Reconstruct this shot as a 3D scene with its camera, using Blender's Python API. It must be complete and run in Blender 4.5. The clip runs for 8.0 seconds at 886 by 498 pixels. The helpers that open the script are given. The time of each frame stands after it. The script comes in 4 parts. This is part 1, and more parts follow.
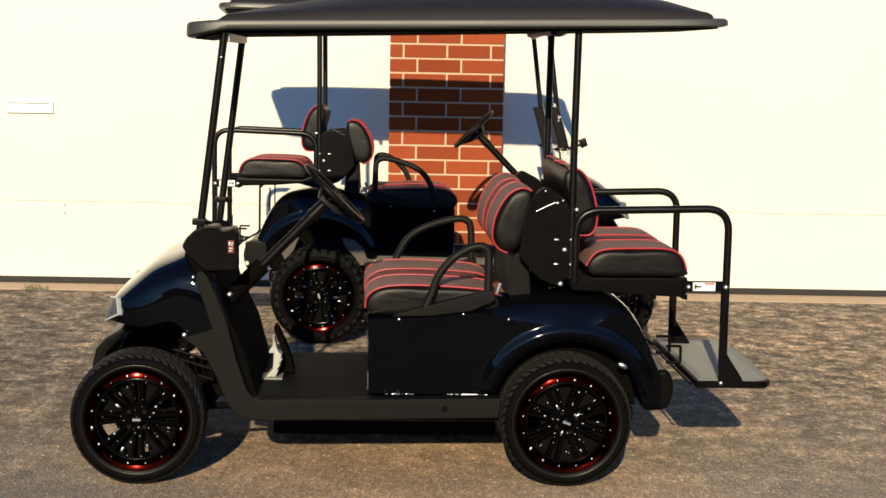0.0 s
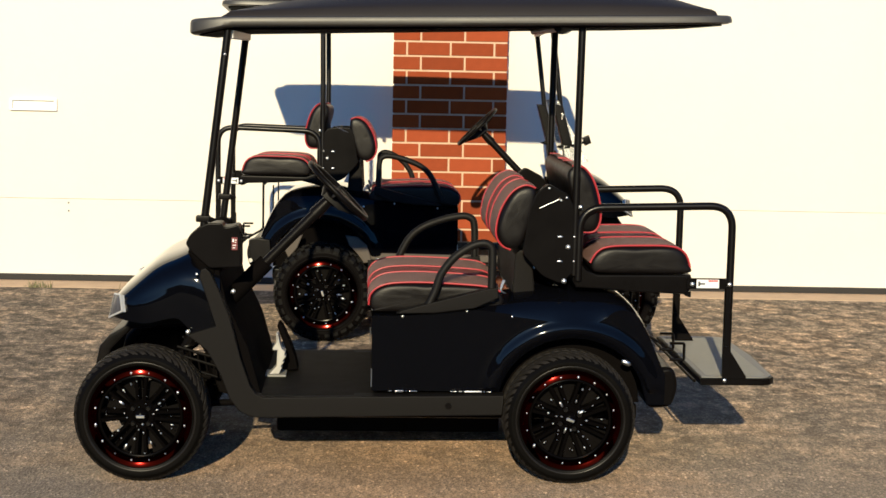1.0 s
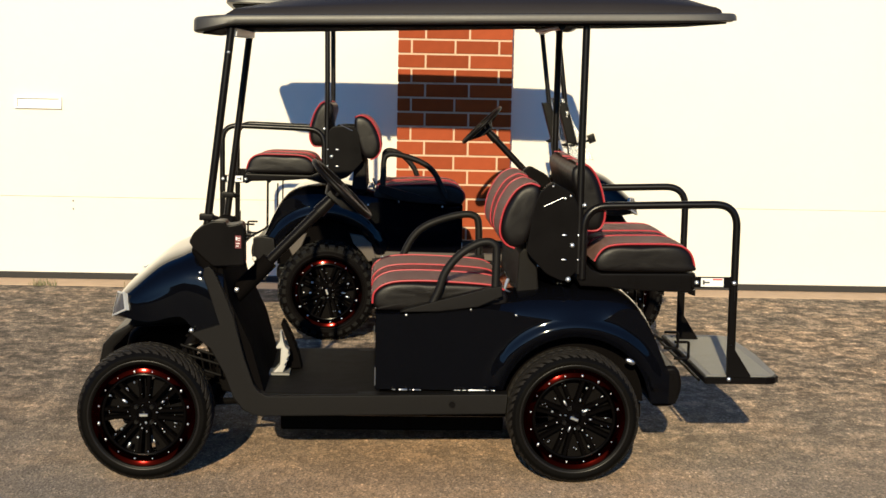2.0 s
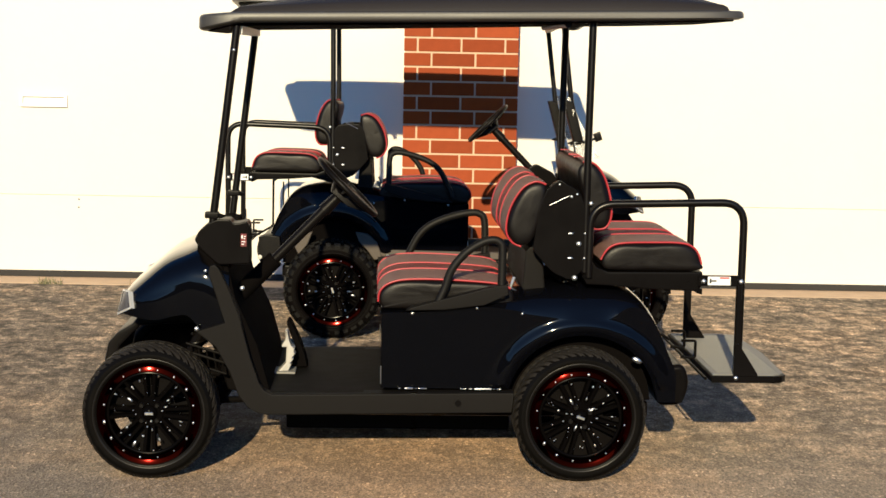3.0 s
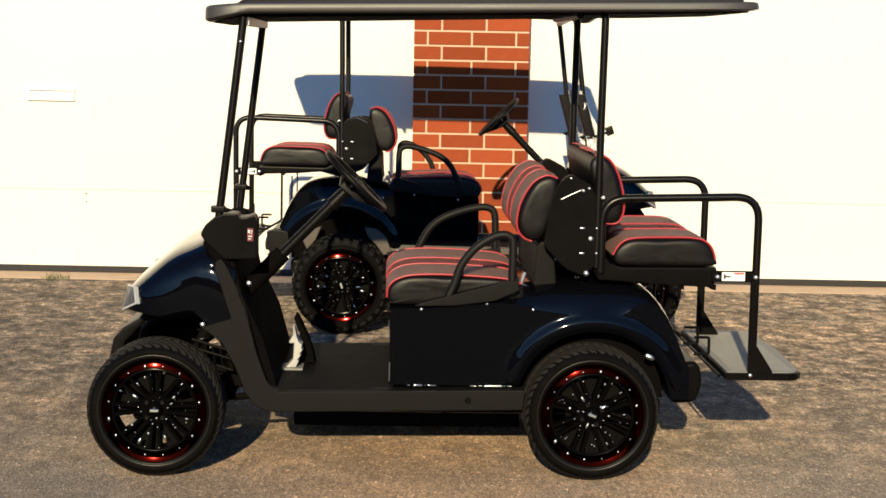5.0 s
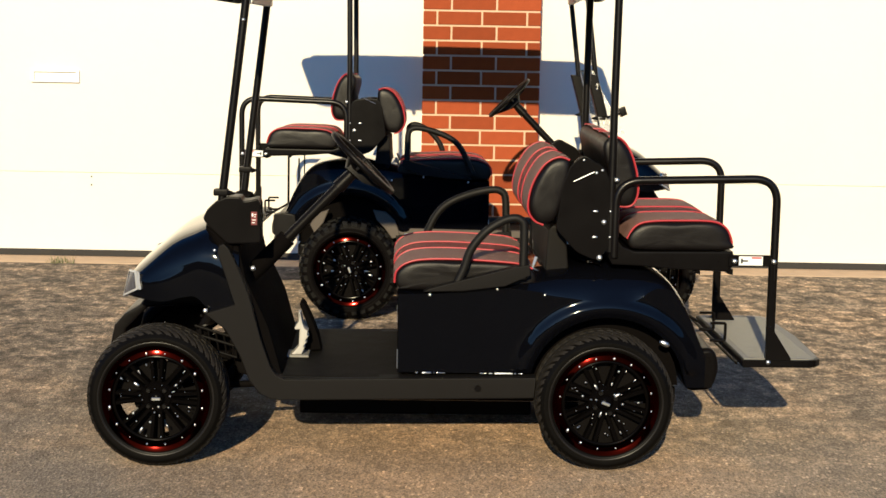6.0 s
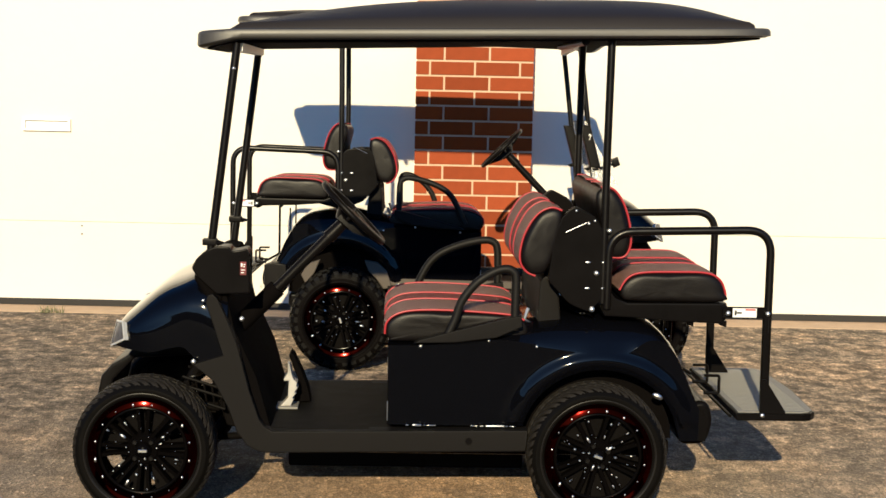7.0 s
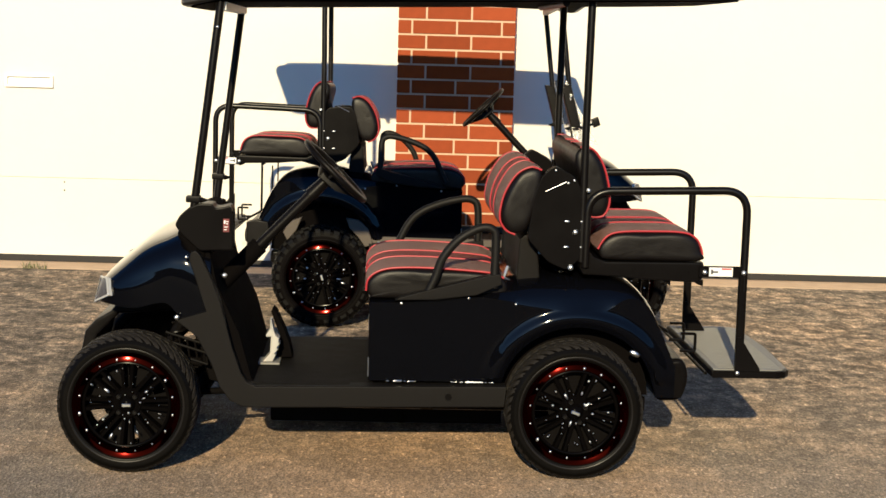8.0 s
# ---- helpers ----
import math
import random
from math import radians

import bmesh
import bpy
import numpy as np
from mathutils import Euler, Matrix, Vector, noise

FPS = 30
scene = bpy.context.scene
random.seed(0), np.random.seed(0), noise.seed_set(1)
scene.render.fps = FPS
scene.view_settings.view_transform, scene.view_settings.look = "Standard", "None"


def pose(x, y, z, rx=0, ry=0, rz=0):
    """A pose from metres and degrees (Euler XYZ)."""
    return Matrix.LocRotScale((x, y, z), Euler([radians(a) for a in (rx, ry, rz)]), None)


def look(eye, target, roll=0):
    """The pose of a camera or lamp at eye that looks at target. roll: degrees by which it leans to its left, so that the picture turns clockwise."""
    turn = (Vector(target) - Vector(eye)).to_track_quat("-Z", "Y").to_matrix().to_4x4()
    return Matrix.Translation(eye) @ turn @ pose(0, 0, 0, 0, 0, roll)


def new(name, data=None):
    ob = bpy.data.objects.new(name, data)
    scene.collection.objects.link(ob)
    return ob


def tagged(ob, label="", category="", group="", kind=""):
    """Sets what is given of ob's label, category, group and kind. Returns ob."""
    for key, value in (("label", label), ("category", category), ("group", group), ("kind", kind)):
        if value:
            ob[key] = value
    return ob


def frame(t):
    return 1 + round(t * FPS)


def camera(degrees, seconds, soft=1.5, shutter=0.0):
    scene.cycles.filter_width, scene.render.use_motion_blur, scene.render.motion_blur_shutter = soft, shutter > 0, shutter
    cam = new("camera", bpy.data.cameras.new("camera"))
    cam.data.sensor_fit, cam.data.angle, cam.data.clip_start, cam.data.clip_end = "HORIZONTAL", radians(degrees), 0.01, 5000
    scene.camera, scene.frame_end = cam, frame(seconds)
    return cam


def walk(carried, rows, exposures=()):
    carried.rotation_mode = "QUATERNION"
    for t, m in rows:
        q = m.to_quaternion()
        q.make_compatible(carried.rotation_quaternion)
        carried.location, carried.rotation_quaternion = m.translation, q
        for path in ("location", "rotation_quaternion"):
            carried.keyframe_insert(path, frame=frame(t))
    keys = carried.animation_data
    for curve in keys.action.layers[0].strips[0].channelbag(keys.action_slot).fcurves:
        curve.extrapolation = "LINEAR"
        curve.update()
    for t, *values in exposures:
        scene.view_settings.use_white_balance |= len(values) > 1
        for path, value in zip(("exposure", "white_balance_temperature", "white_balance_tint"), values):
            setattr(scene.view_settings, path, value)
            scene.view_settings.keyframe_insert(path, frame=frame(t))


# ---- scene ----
cam = camera(30.3, 8.0, soft=1.55)
PATH = [
    (0, (0.23, -6.249, 1.682), (0.264, -4.263, 1.448), 1.1),
    (0.5, (0.228, -6.251, 1.679), (0.26, -4.265, 1.444), 1.1),
    (1, (0.229, -6.249, 1.677), (0.259, -4.264, 1.441), 1.1),
    (1.5, (0.237, -6.245, 1.677), (0.262, -4.26, 1.439), 1.1),
    (1.7, (0.237, -6.242, 1.677), (0.261, -4.256, 1.439), 1.1),
    (2.8, (0.236, -6.222, 1.673), (0.254, -4.237, 1.432), 1.1),
    (3, (0.236, -6.219, 1.672), (0.252, -4.233, 1.432), 1.1),
    (3.5, (0.234, -6.207, 1.672), (0.248, -4.221, 1.431), 1.2),
    (4, (0.23, -6.194, 1.673), (0.242, -4.209, 1.432), 1.2),
    (4.2, (0.232, -6.184, 1.67), (0.243, -4.199, 1.429), 1.2),
    (5.3, (0.245, -6.082, 1.654), (0.244, -4.098, 1.401), 1.1),
    (5.5, (0.248, -6.048, 1.651), (0.244, -4.065, 1.388), 1.1),
    (6, (0.248, -5.953, 1.642), (0.238, -3.971, 1.375), 1.0),
    (6.5, (0.256, -5.897, 1.63), (0.243, -3.912, 1.381), 1.1),
    (7, (0.256, -5.896, 1.637), (0.253, -3.906, 1.431), 1.2),
    (7.5, (0.255, -5.931, 1.64), (0.266, -3.944, 1.413), 1.4),
    (8, (0.258, -5.969, 1.645), (0.279, -3.985, 1.389), 1.6),
]
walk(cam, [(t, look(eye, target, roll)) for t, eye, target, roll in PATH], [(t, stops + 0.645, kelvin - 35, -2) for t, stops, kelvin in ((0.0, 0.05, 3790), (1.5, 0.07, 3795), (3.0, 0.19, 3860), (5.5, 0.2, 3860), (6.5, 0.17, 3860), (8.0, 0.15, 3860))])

# ---- world, sun, exposure ----
SUN_EL, SUN_AZ = 21.0, 5.8
world = bpy.data.worlds.new("world")
scene.world = world
world.use_nodes = True
wn = world.node_tree.nodes
sky = wn.new("ShaderNodeTexSky")
sky.sky_type, sky.sun_disc = "NISHITA", False
sky.ozone_density, sky.dust_density = 1.3, 0.6
sky.sun_elevation, sky.sun_rotation = radians(SUN_EL), radians(180 + SUN_AZ)
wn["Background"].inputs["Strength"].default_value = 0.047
world.node_tree.links.new(sky.outputs[0], wn["Background"].inputs["Color"])
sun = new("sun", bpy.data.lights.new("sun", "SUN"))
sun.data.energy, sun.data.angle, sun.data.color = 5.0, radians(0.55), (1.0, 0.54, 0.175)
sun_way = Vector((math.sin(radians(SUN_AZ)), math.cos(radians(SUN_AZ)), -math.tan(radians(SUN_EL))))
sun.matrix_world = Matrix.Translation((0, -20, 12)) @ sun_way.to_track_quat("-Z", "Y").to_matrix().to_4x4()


# ---- materials ----
def mat(name, color, rough=0.5, metal=0.0, var=0.15, scale=8.0, bump=0.0, bscale=200.0, coat=0.0, rvar=0.1, rand=0.0, fleck=0.0, spec=0.5):
    """A surface with broad stains, fine grain, varied gloss and fine relief."""
    m = bpy.data.materials.new(name)
    m.use_nodes = True
    t = m.node_tree
    n, l = t.nodes, t.links
    b = n["Principled BSDF"]
    b.inputs["Metallic"].default_value = metal
    b.inputs["Coat Weight"].default_value = coat
    b.inputs["Specular IOR Level"].default_value = spec
    b.inputs["Coat Roughness"].default_value = 0.04
    tc = n.new("ShaderNodeTexCoord")
    big = n.new("ShaderNodeTexNoise")
    big.inputs["Scale"].default_value, big.inputs["Detail"].default_value = scale, 6
    fine = n.new("ShaderNodeTexNoise")
    fine.inputs["Scale"].default_value, fine.inputs["Detail"].default_value = bscale, 3
    for k in (big, fine):
        l.new(tc.outputs["Object"], k.inputs["Vector"])
    mul = n.new("ShaderNodeMath")
    mul.operation = "MULTIPLY_ADD"
    l.new(big.outputs["Fac"], mul.inputs[0])
    mul.inputs[1].default_value, mul.inputs[2].default_value = 2 * var, 1 - var
    mul2 = n.new("ShaderNodeMath")
    mul2.operation = "MULTIPLY_ADD"
    l.new(fine.outputs["Fac"], mul2.inputs[0])
    mul2.inputs[1].default_value, mul2.inputs[2].default_value = var + fleck, 1 - (var + fleck) / 2
    both = n.new("ShaderNodeMath")
    both.operation = "MULTIPLY"
    l.new(mul.outputs[0], both.inputs[0])
    l.new(mul2.outputs[0], both.inputs[1])
    last = both
    if rand:
        oi = n.new("ShaderNodeObjectInfo")
        r = n.new("ShaderNodeMath")
        r.operation = "MULTIPLY_ADD"
        l.new(oi.outputs["Random"], r.inputs[0])
        r.inputs[1].default_value, r.inputs[2].default_value = 2 * rand, 1 - rand
        last = n.new("ShaderNodeMath")
        last.operation = "MULTIPLY"
        l.new(both.outputs[0], last.inputs[0])
        l.new(r.outputs[0], last.inputs[1])
    mix = n.new("ShaderNodeVectorMath")
    mix.operation = "SCALE"
    mix.inputs[0].default_value = color
    l.new(last.outputs[0], mix.inputs["Scale"])
    l.new(mix.outputs[0], b.inputs["Base Color"])
    ro = n.new("ShaderNodeMath")
    ro.operation = "MULTIPLY_ADD"
    l.new(big.outputs["Fac"], ro.inputs[0])
    ro.inputs[1].default_value, ro.inputs[2].default_value = 2 * rvar, max(0.02, rough - rvar)
    l.new(ro.outputs[0], b.inputs["Roughness"])
    if bump:
        bp = n.new("ShaderNodeBump")
        bp.inputs["Strength"].default_value, bp.inputs["Distance"].default_value = bump, 0.002
        l.new(fine.outputs["Fac"], bp.inputs["Height"])
        l.new(bp.outputs[0], b.inputs["Normal"])
    return m


def asphalt_mat():
    """Old worn asphalt: exposed tan aggregate, dark binder patches, pale dusty patches."""
    m = bpy.data.materials.new("asphalt")
    m.use_nodes = True
    t = m.node_tree
    n, l = t.nodes, t.links
    b = n["Principled BSDF"]
    tc = n.new("ShaderNodeTexCoord")

    def tex(scale, detail, stretch=(1, 1, 1), rough=0.65):
        mp = n.new("ShaderNodeMapping")
        mp.inputs["Scale"].default_value = stretch
        k = n.new("ShaderNodeTexNoise")
        k.inputs["Scale"].default_value, k.inputs["Detail"].default_value, k.inputs["Roughness"].default_value = scale, detail, rough
        l.new(tc.outputs["Object"], mp.inputs["Vector"])
        l.new(mp.outputs[0], k.inputs["Vector"])
        return k.outputs["Fac"]

    def ramp(src, *stops):
        r = n.new("ShaderNodeValToRGB")
        while len(r.color_ramp.elements) < len(stops):
            r.color_ramp.elements.new(0.5)
        for e, (p, c) in zip(r.color_ramp.elements, stops):
            e.position, e.color = p, (*c, 1)
        l.new(src, r.inputs["Fac"])
        return r.outputs["Color"]

    def blend(kind, fac, a, c):
        k = n.new("ShaderNodeMix")
        k.data_type, k.blend_type = "RGBA", kind
        if isinstance(fac, float):
            k.inputs[0].default_value = fac
        else:
            l.new(fac, k.inputs[0])
        l.new(a, k.inputs[6])
        l.new(c, k.inputs[7])
        return k.outputs[2]

    def span(src, a, c, lo, hi):
        k = n.new("ShaderNodeMapRange")
        for name, v in zip(("From Min", "From Max", "To Min", "To Max"), (a, c, lo, hi)):
            k.inputs[name].default_value = v
        l.new(src, k.inputs["Value"])
        return k.outputs[0]

    # stones of the aggregate, a few of them pale, in a fine gritty binder
    vor = n.new("ShaderNodeTexVoronoi")
    vor.inputs["Scale"].default_value = 95
    upright = n.new("ShaderNodeMapping")
    upright.inputs["Scale"].default_value = (1, 0.55, 1)
    l.new(tc.outputs["Object"], upright.inputs["Vector"])
    l.new(upright.outputs[0], vor.inputs["Vector"])
    stones = ramp(vor.outputs["Color"], (0.0, (0.35, 0.345, 0.34)), (0.5, (0.9, 0.89, 0.88)), (0.82, (1.25, 1.24, 1.22)), (1.0, (3.0, 2.9, 2.75)))
    grit = ramp(tex(125, 5, (1, 0.5, 1)), (0.33, (0.48, 0.475, 0.47)), (0.5, (0.95, 0.95, 0.95)), (0.67, (1.58, 1.57, 1.55)))
    tone = ramp(tex(1.3, 6), (0.4, (0.155, 0.134, 0.111)), (0.5, (0.186, 0.157, 0.125)), (0.6, (0.222, 0.18, 0.134)))
    col = blend("MULTIPLY", 0.62, blend("MULTIPLY", 1.0, tone, grit), stones)
    # near the building the dark binder is still there, broken by pale worn patches
    patch = ramp(tex(10, 12, (0.75, 0.65, 1), 0.76), (0.42, (0.36, 0.355, 0.35)), (0.485, (0.72, 0.71, 0.69)), (0.53, (1.05, 1.03, 0.98)), (0.6, (1.85, 1.76, 1.6)))
    flake = ramp(tex(30, 8, (1.0, 0.45, 1)), (0.38, (0.62, 0.61, 0.6)), (0.5, (0.95, 0.94, 0.92)), (0.64, (1.5, 1.46, 1.38)))
    geo = n.new("ShaderNodeSeparateXYZ")
    l.new(tc.outputs["Object"], geo.inputs[0])
    wob = n.new("ShaderNodeMath")
    wob.operation = "MULTIPLY_ADD"
    l.new(tex(1.6, 5), wob.inputs[0])
    wob.inputs[1].default_value = 2.4
    l.new(geo.outputs["Y"], wob.inputs[2])
    old = span(wob.outputs[0], 1.0, 3.4, 0.1, 1.0)
    col = blend("MULTIPLY", old, blend("MULTIPLY", old, col, patch), flake)
    # the far side of the yard is more worn and paler than the side by the first cart's front
    worn = n.new("ShaderNodeMath")
    worn.operation = "MULTIPLY_ADD"
    l.new(tex(0.9, 4), worn.inputs[0])
    worn.inputs[1].default_value = 1.6
    l.new(geo.outputs["X"], worn.inputs[2])
    lift = ramp(span(worn.outputs[0], -1.2, 2.6, 0.0, 1.0), (0.0, (0.78, 0.78, 0.80)), (1.0, (1.03, 1.01, 0.97)))
    col = blend("MULTIPLY", 1.0, col, lift)
    # a rusty ochre stain that has run out between the wheels
    far = n.new("ShaderNodeVectorMath")
    far.operation = "DISTANCE"
    far.inputs[1].default_value = (0.15, 0.35, 0.0)
    l.new(tc.outputs["Object"], far.inputs[0])
    rim = n.new("ShaderNodeMath")
    rim.operation = "MULTIPLY_ADD"
    l.new(tex(2.2, 6), rim.inputs[0])
    rim.inputs[1].default_value = 1.5
    l.new(far.outputs["Value"], rim.inputs[2])
    rust = ramp(span(rim.outputs[0], 0.9, 2.1, 0.0, 1.0), (0.0, (1.16, 1.0, 0.76)), (1.0, (1.0, 1.0, 1.0)))
    col = blend("MULTIPLY", 1.0, col, rust)
    l.new(col, b.inputs["Base Color"])
    b.inputs["Roughness"].default_value = 0.92
    b.inputs["Diffuse Roughness"].default_value = 1.0
    b.inputs["Specular IOR Level"].default_value = 0.25
    bp = n.new("ShaderNodeBump")
    bp.inputs["Strength"].default_value, bp.inputs["Distance"].default_value = 0.8, 0.007
    add = n.new("ShaderNodeMath")
    add.operation = "ADD"
    l.new(tex(150, 4, (1, 0.5, 1)), add.inputs[0])
    l.new(vor.outputs["Distance"], add.inputs[1])
    l.new(add.outputs[0], bp.inputs["Height"])
    l.new(bp.outputs[0], b.inputs["Normal"])
    return m


M_ASPHALT = asphalt_mat()
M_CONCRETE = mat("pale_concrete", (0.46, 0.345, 0.215), 0.9, var=0.25, scale=6, bump=0.5, bscale=150)
M_DOOR = mat("white_enamelled_steel", (0.74, 0.70, 0.62), 0.5, var=0.03, scale=1.5, bump=0.08, bscale=90)
M_SLOT = mat("white_plastic", (0.9, 0.9, 0.88), 0.4, var=0.02)
M_SEAL = mat("dark_rubber_seal", (0.022, 0.02, 0.019), 0.8, var=0.2)
M_MORTAR = mat("pale_mortar", (0.58, 0.42, 0.265), 0.95, var=0.12, scale=20, bump=0.6, bscale=250)
M_BRICK = mat("orange_red_brick", (0.245, 0.056, 0.0085), 0.85, var=0.14, scale=14, bump=0.6, bscale=220, rand=0.2, fleck=0.2, spec=0.1)
M_STUCCO = mat("painted_masonry", (0.75, 0.72, 0.66), 0.8, var=0.06, scale=3, bump=0.3, bscale=80)
M_NAVY = mat("navy_black_gloss_paint", (0.0018, 0.0019, 0.0032), 0.05, var=0.1, rvar=0.015, spec=0.24)
M_PLASTIC = mat("black_moulded_plastic", (0.0042, 0.0036, 0.0035), 0.38, var=0.18, scale=10, bump=0.2, bscale=500, spec=0.1)
M_TRIM = mat("charcoal_textured_plastic", (0.0055, 0.0048, 0.0046), 0.6, var=0.25, scale=7, bump=0.3, bscale=420, spec=0.12)
M_ROOF = mat("black_satin_roof_plastic", (0.02, 0.0175, 0.0175), 0.55, var=0.15, scale=3, bump=0.12, bscale=600, rvar=0.08, spec=0.2)
# the roof plastic again, its colour raised for the sun on the rim
M_RIM_BAND = mat("black_sunlit_roof_edge", (0.046, 0.043, 0.038), 0.42, var=0.15, scale=4, bump=0.12, bscale=600, rvar=0.08)
M_TUBE = mat("black_powder_coated_steel", (0.0038, 0.0031, 0.0028), 0.32, var=0.12, bump=0.1, bscale=400, spec=0.25)
M_FLAT = mat("black_painted_steel", (0.0046, 0.0041, 0.0041), 0.3, var=0.2, spec=0.05)
M_VINYL = mat("black_vinyl", (0.0042, 0.0033, 0.0032), 0.4, var=0.15, scale=16, bump=0.22, bscale=260, rvar=0.1, spec=0.2)
M_GREY = mat("taupe_grey_vinyl", (0.385, 0.243, 0.203), 0.6, var=0.12, scale=12, bump=0.35, bscale=320)
M_BROWN = mat("maroon_brown_vinyl", (0.28, 0.088, 0.072), 0.55, var=0.12, scale=12, bump=0.35, bscale=320)
M_RED = mat("red_piping_vinyl", (0.32, 0.018, 0.02), 0.45, var=0.08)
M_TYRE = mat("black_tyre_rubber", (0.0036, 0.0033, 0.003), 0.34, var=0.2, scale=12, bump=0.15, bscale=250, spec=0.055)
M_TREAD = mat("dusty_tread_rubber", (0.0145, 0.0125, 0.0100), 0.7, var=0.3, scale=20, bump=0.3, bscale=250, spec=0.2)
M_KNOB = mat("black_knob_rubber", (0.0022, 0.0019, 0.0018), 0.5, var=0.3, scale=20, bump=0.3, bscale=250, spec=0.12)
M_SIDE = mat("black_offroad_rubber", (0.0034, 0.0028, 0.0027), 0.45, var=0.25, scale=12, bump=0.2, bscale=250, spec=0.03)
M_BEAD = mat("glossy_tyre_bead", (0.008, 0.007, 0.0065), 0.33, var=0.3, spec=0.2)
M_RIM = mat("gloss_black_alloy", (0.0021, 0.0018, 0.0018), 0.16, var=0.1, rvar=0.04, spec=0.03)
M_REDRING = mat("red_tinted_alloy_lip", (0.028, 0.0014, 0.00014), 0.078, metal=1.0, var=0.1, rvar=0.01)
M_POLISHED = mat("polished_bright_metal", (0.75, 0.75, 0.75), 0.36, metal=1.0, var=0.05, rvar=0.04)
M_STEEL = mat("zinc_plated_steel", (0.6, 0.6, 0.6), 0.35, metal=1.0, var=0.1)
M_TREADPLATE = mat("grey_ribbed_step_plate", (0.2, 0.195, 0.175), 0.6, var=0.12, scale=9, bump=0.2, bscale=220)
M_LABEL = mat("white_label", (0.8, 0.8, 0.8), 0.5, var=0.03)
M_LABELRED = mat("red_label_print", (0.6, 0.06, 0.05), 0.5, var=0.03)
# sticker red, darkened in its colour for the shade it lies in
M_STICKER_DIM = mat("shade_dimmed_red_sticker", (0.12, 0.02, 0.02), 0.6, var=0.5, scale=60)
M_LABELBLACK = mat("black_label_print", (0.02, 0.02, 0.02), 0.5, var=0.03)
M_BEZEL = mat("bright_satin_bezel", (0.62, 0.62, 0.62), 0.3, metal=0.25, var=0.05, rvar=0.04)
M_MAT = mat("rubber_floor_mat", (0.0052, 0.005, 0.0047), 0.75, var=0.3, scale=14, bump=0.4, bscale=260, spec=0.1)
M_ARM = mat("grey_black_moulded_grip", (0.0055, 0.005, 0.0047), 0.55, var=0.2, scale=12, bump=0.25, bscale=400, spec=0.2)
M_LENS = mat("smoked_headlight_lens", (0.075, 0.075, 0.09), 0.2, var=0.6, scale=30, coat=0.0, rvar=0.03, spec=0.25)
M_RUBBER = mat("black_rubber_and_carpet", (0.0034, 0.0029, 0.0029), 0.85, var=0.2, scale=14, bump=0.3, bscale=350, spec=0.02)
M_LINER = mat("weathered_charcoal_plastic", (0.085, 0.072, 0.056), 0.7, var=0.2, scale=9, bump=0.3, bscale=300, spec=0.3)
M_BACKDROP = mat("dark_backdrop", (0.045, 0.05, 0.03), 0.9, var=0.35, scale=0.6, bump=0.5, bscale=3.0, spec=0.1)
M_PEDAL = mat("bare_cast_aluminium", (0.42, 0.41, 0.39), 0.5, metal=0.2, var=0.12, scale=30)


def glass_mat(name, rough, ior, clear):
    m = bpy.data.materials.new(name)
    m.use_nodes = True
    b = m.node_tree.nodes["Principled BSDF"]
    b.inputs["Base Color"].default_value = (0.86, 0.86, 0.84, 1)
    b.inputs["Roughness"].default_value = rough
    b.inputs["IOR"].default_value = ior
    b.inputs["Transmission Weight"].default_value = clear
    return m


M_GLASS = glass_mat("clear_acrylic", 0.06, 1.1, 1.0)
M_FILM = glass_mat("crumpled_clear_vinyl", 0.12, 1.4, 0.8)


# ---- mesh helpers ----
LIFT = [Matrix()]


def finish(bm, name, material, smooth=30):
    bmesh.ops.recalc_face_normals(bm, faces=bm.faces[:])
    me = bpy.data.meshes.new(name)
    # large flat faces keep their own normal, rounded edges blend into them
    normals = []
    if smooth:
        lim = math.cos(radians(smooth + 1))
        area = {f: f.calc_area() if smooth < 50 else 1.0 for f in bm.faces}
        for f in bm.faces:
            fn = f.normal
            for v in f.verts:
                s = Vector()
                for g in v.link_faces:
                    if g.normal.dot(fn) > lim:
                        s += g.normal * area[g]
                normals.append(s.normalized() if s.length > 1e-12 else fn.copy())
    bm.to_mesh(me)
    bm.free()
    me.materials.append(material)
    if smooth:
        me.polygons.foreach_set("use_smooth", [True] * len(me.polygons))
        me.normals_split_custom_set(normals)
    return me


def part(name, bm, material, parent, label="", smooth=30):
    ob = new(name, finish(bm, name, material, smooth))
    if parent is not None:
        ob.parent = parent
        if parent.type == "EMPTY":
            ob.matrix_basis = LIFT[0]
    if label:
        tagged(ob, label)
    return ob


def share(name, me, parent, m=None, label=""):
    """Another object on a mesh that is already there."""
    ob = new(name, me)
    ob.parent = parent
    if m is not None:
        ob.matrix_basis = m
    if label:
        tagged(ob, label)
    return ob


def box(bm, x0, x1, y0, y1, z0, z1, bev=0.0, seg=2):
    vs = bmesh.ops.create_cube(bm, size=1)["verts"]
    for v in vs:
        v.co = Vector((x0 + (v.co.x + 0.5) * (x1 - x0), y0 + (v.co.y + 0.5) * (y1 - y0), z0 + (v.co.z + 0.5) * (z1 - z0)))
    if bev:
        bmesh.ops.bevel(bm, geom=list({e for v in vs for e in v.link_edges}), offset=bev, segments=seg, affect="EDGES", profile=0.5)
    return bm


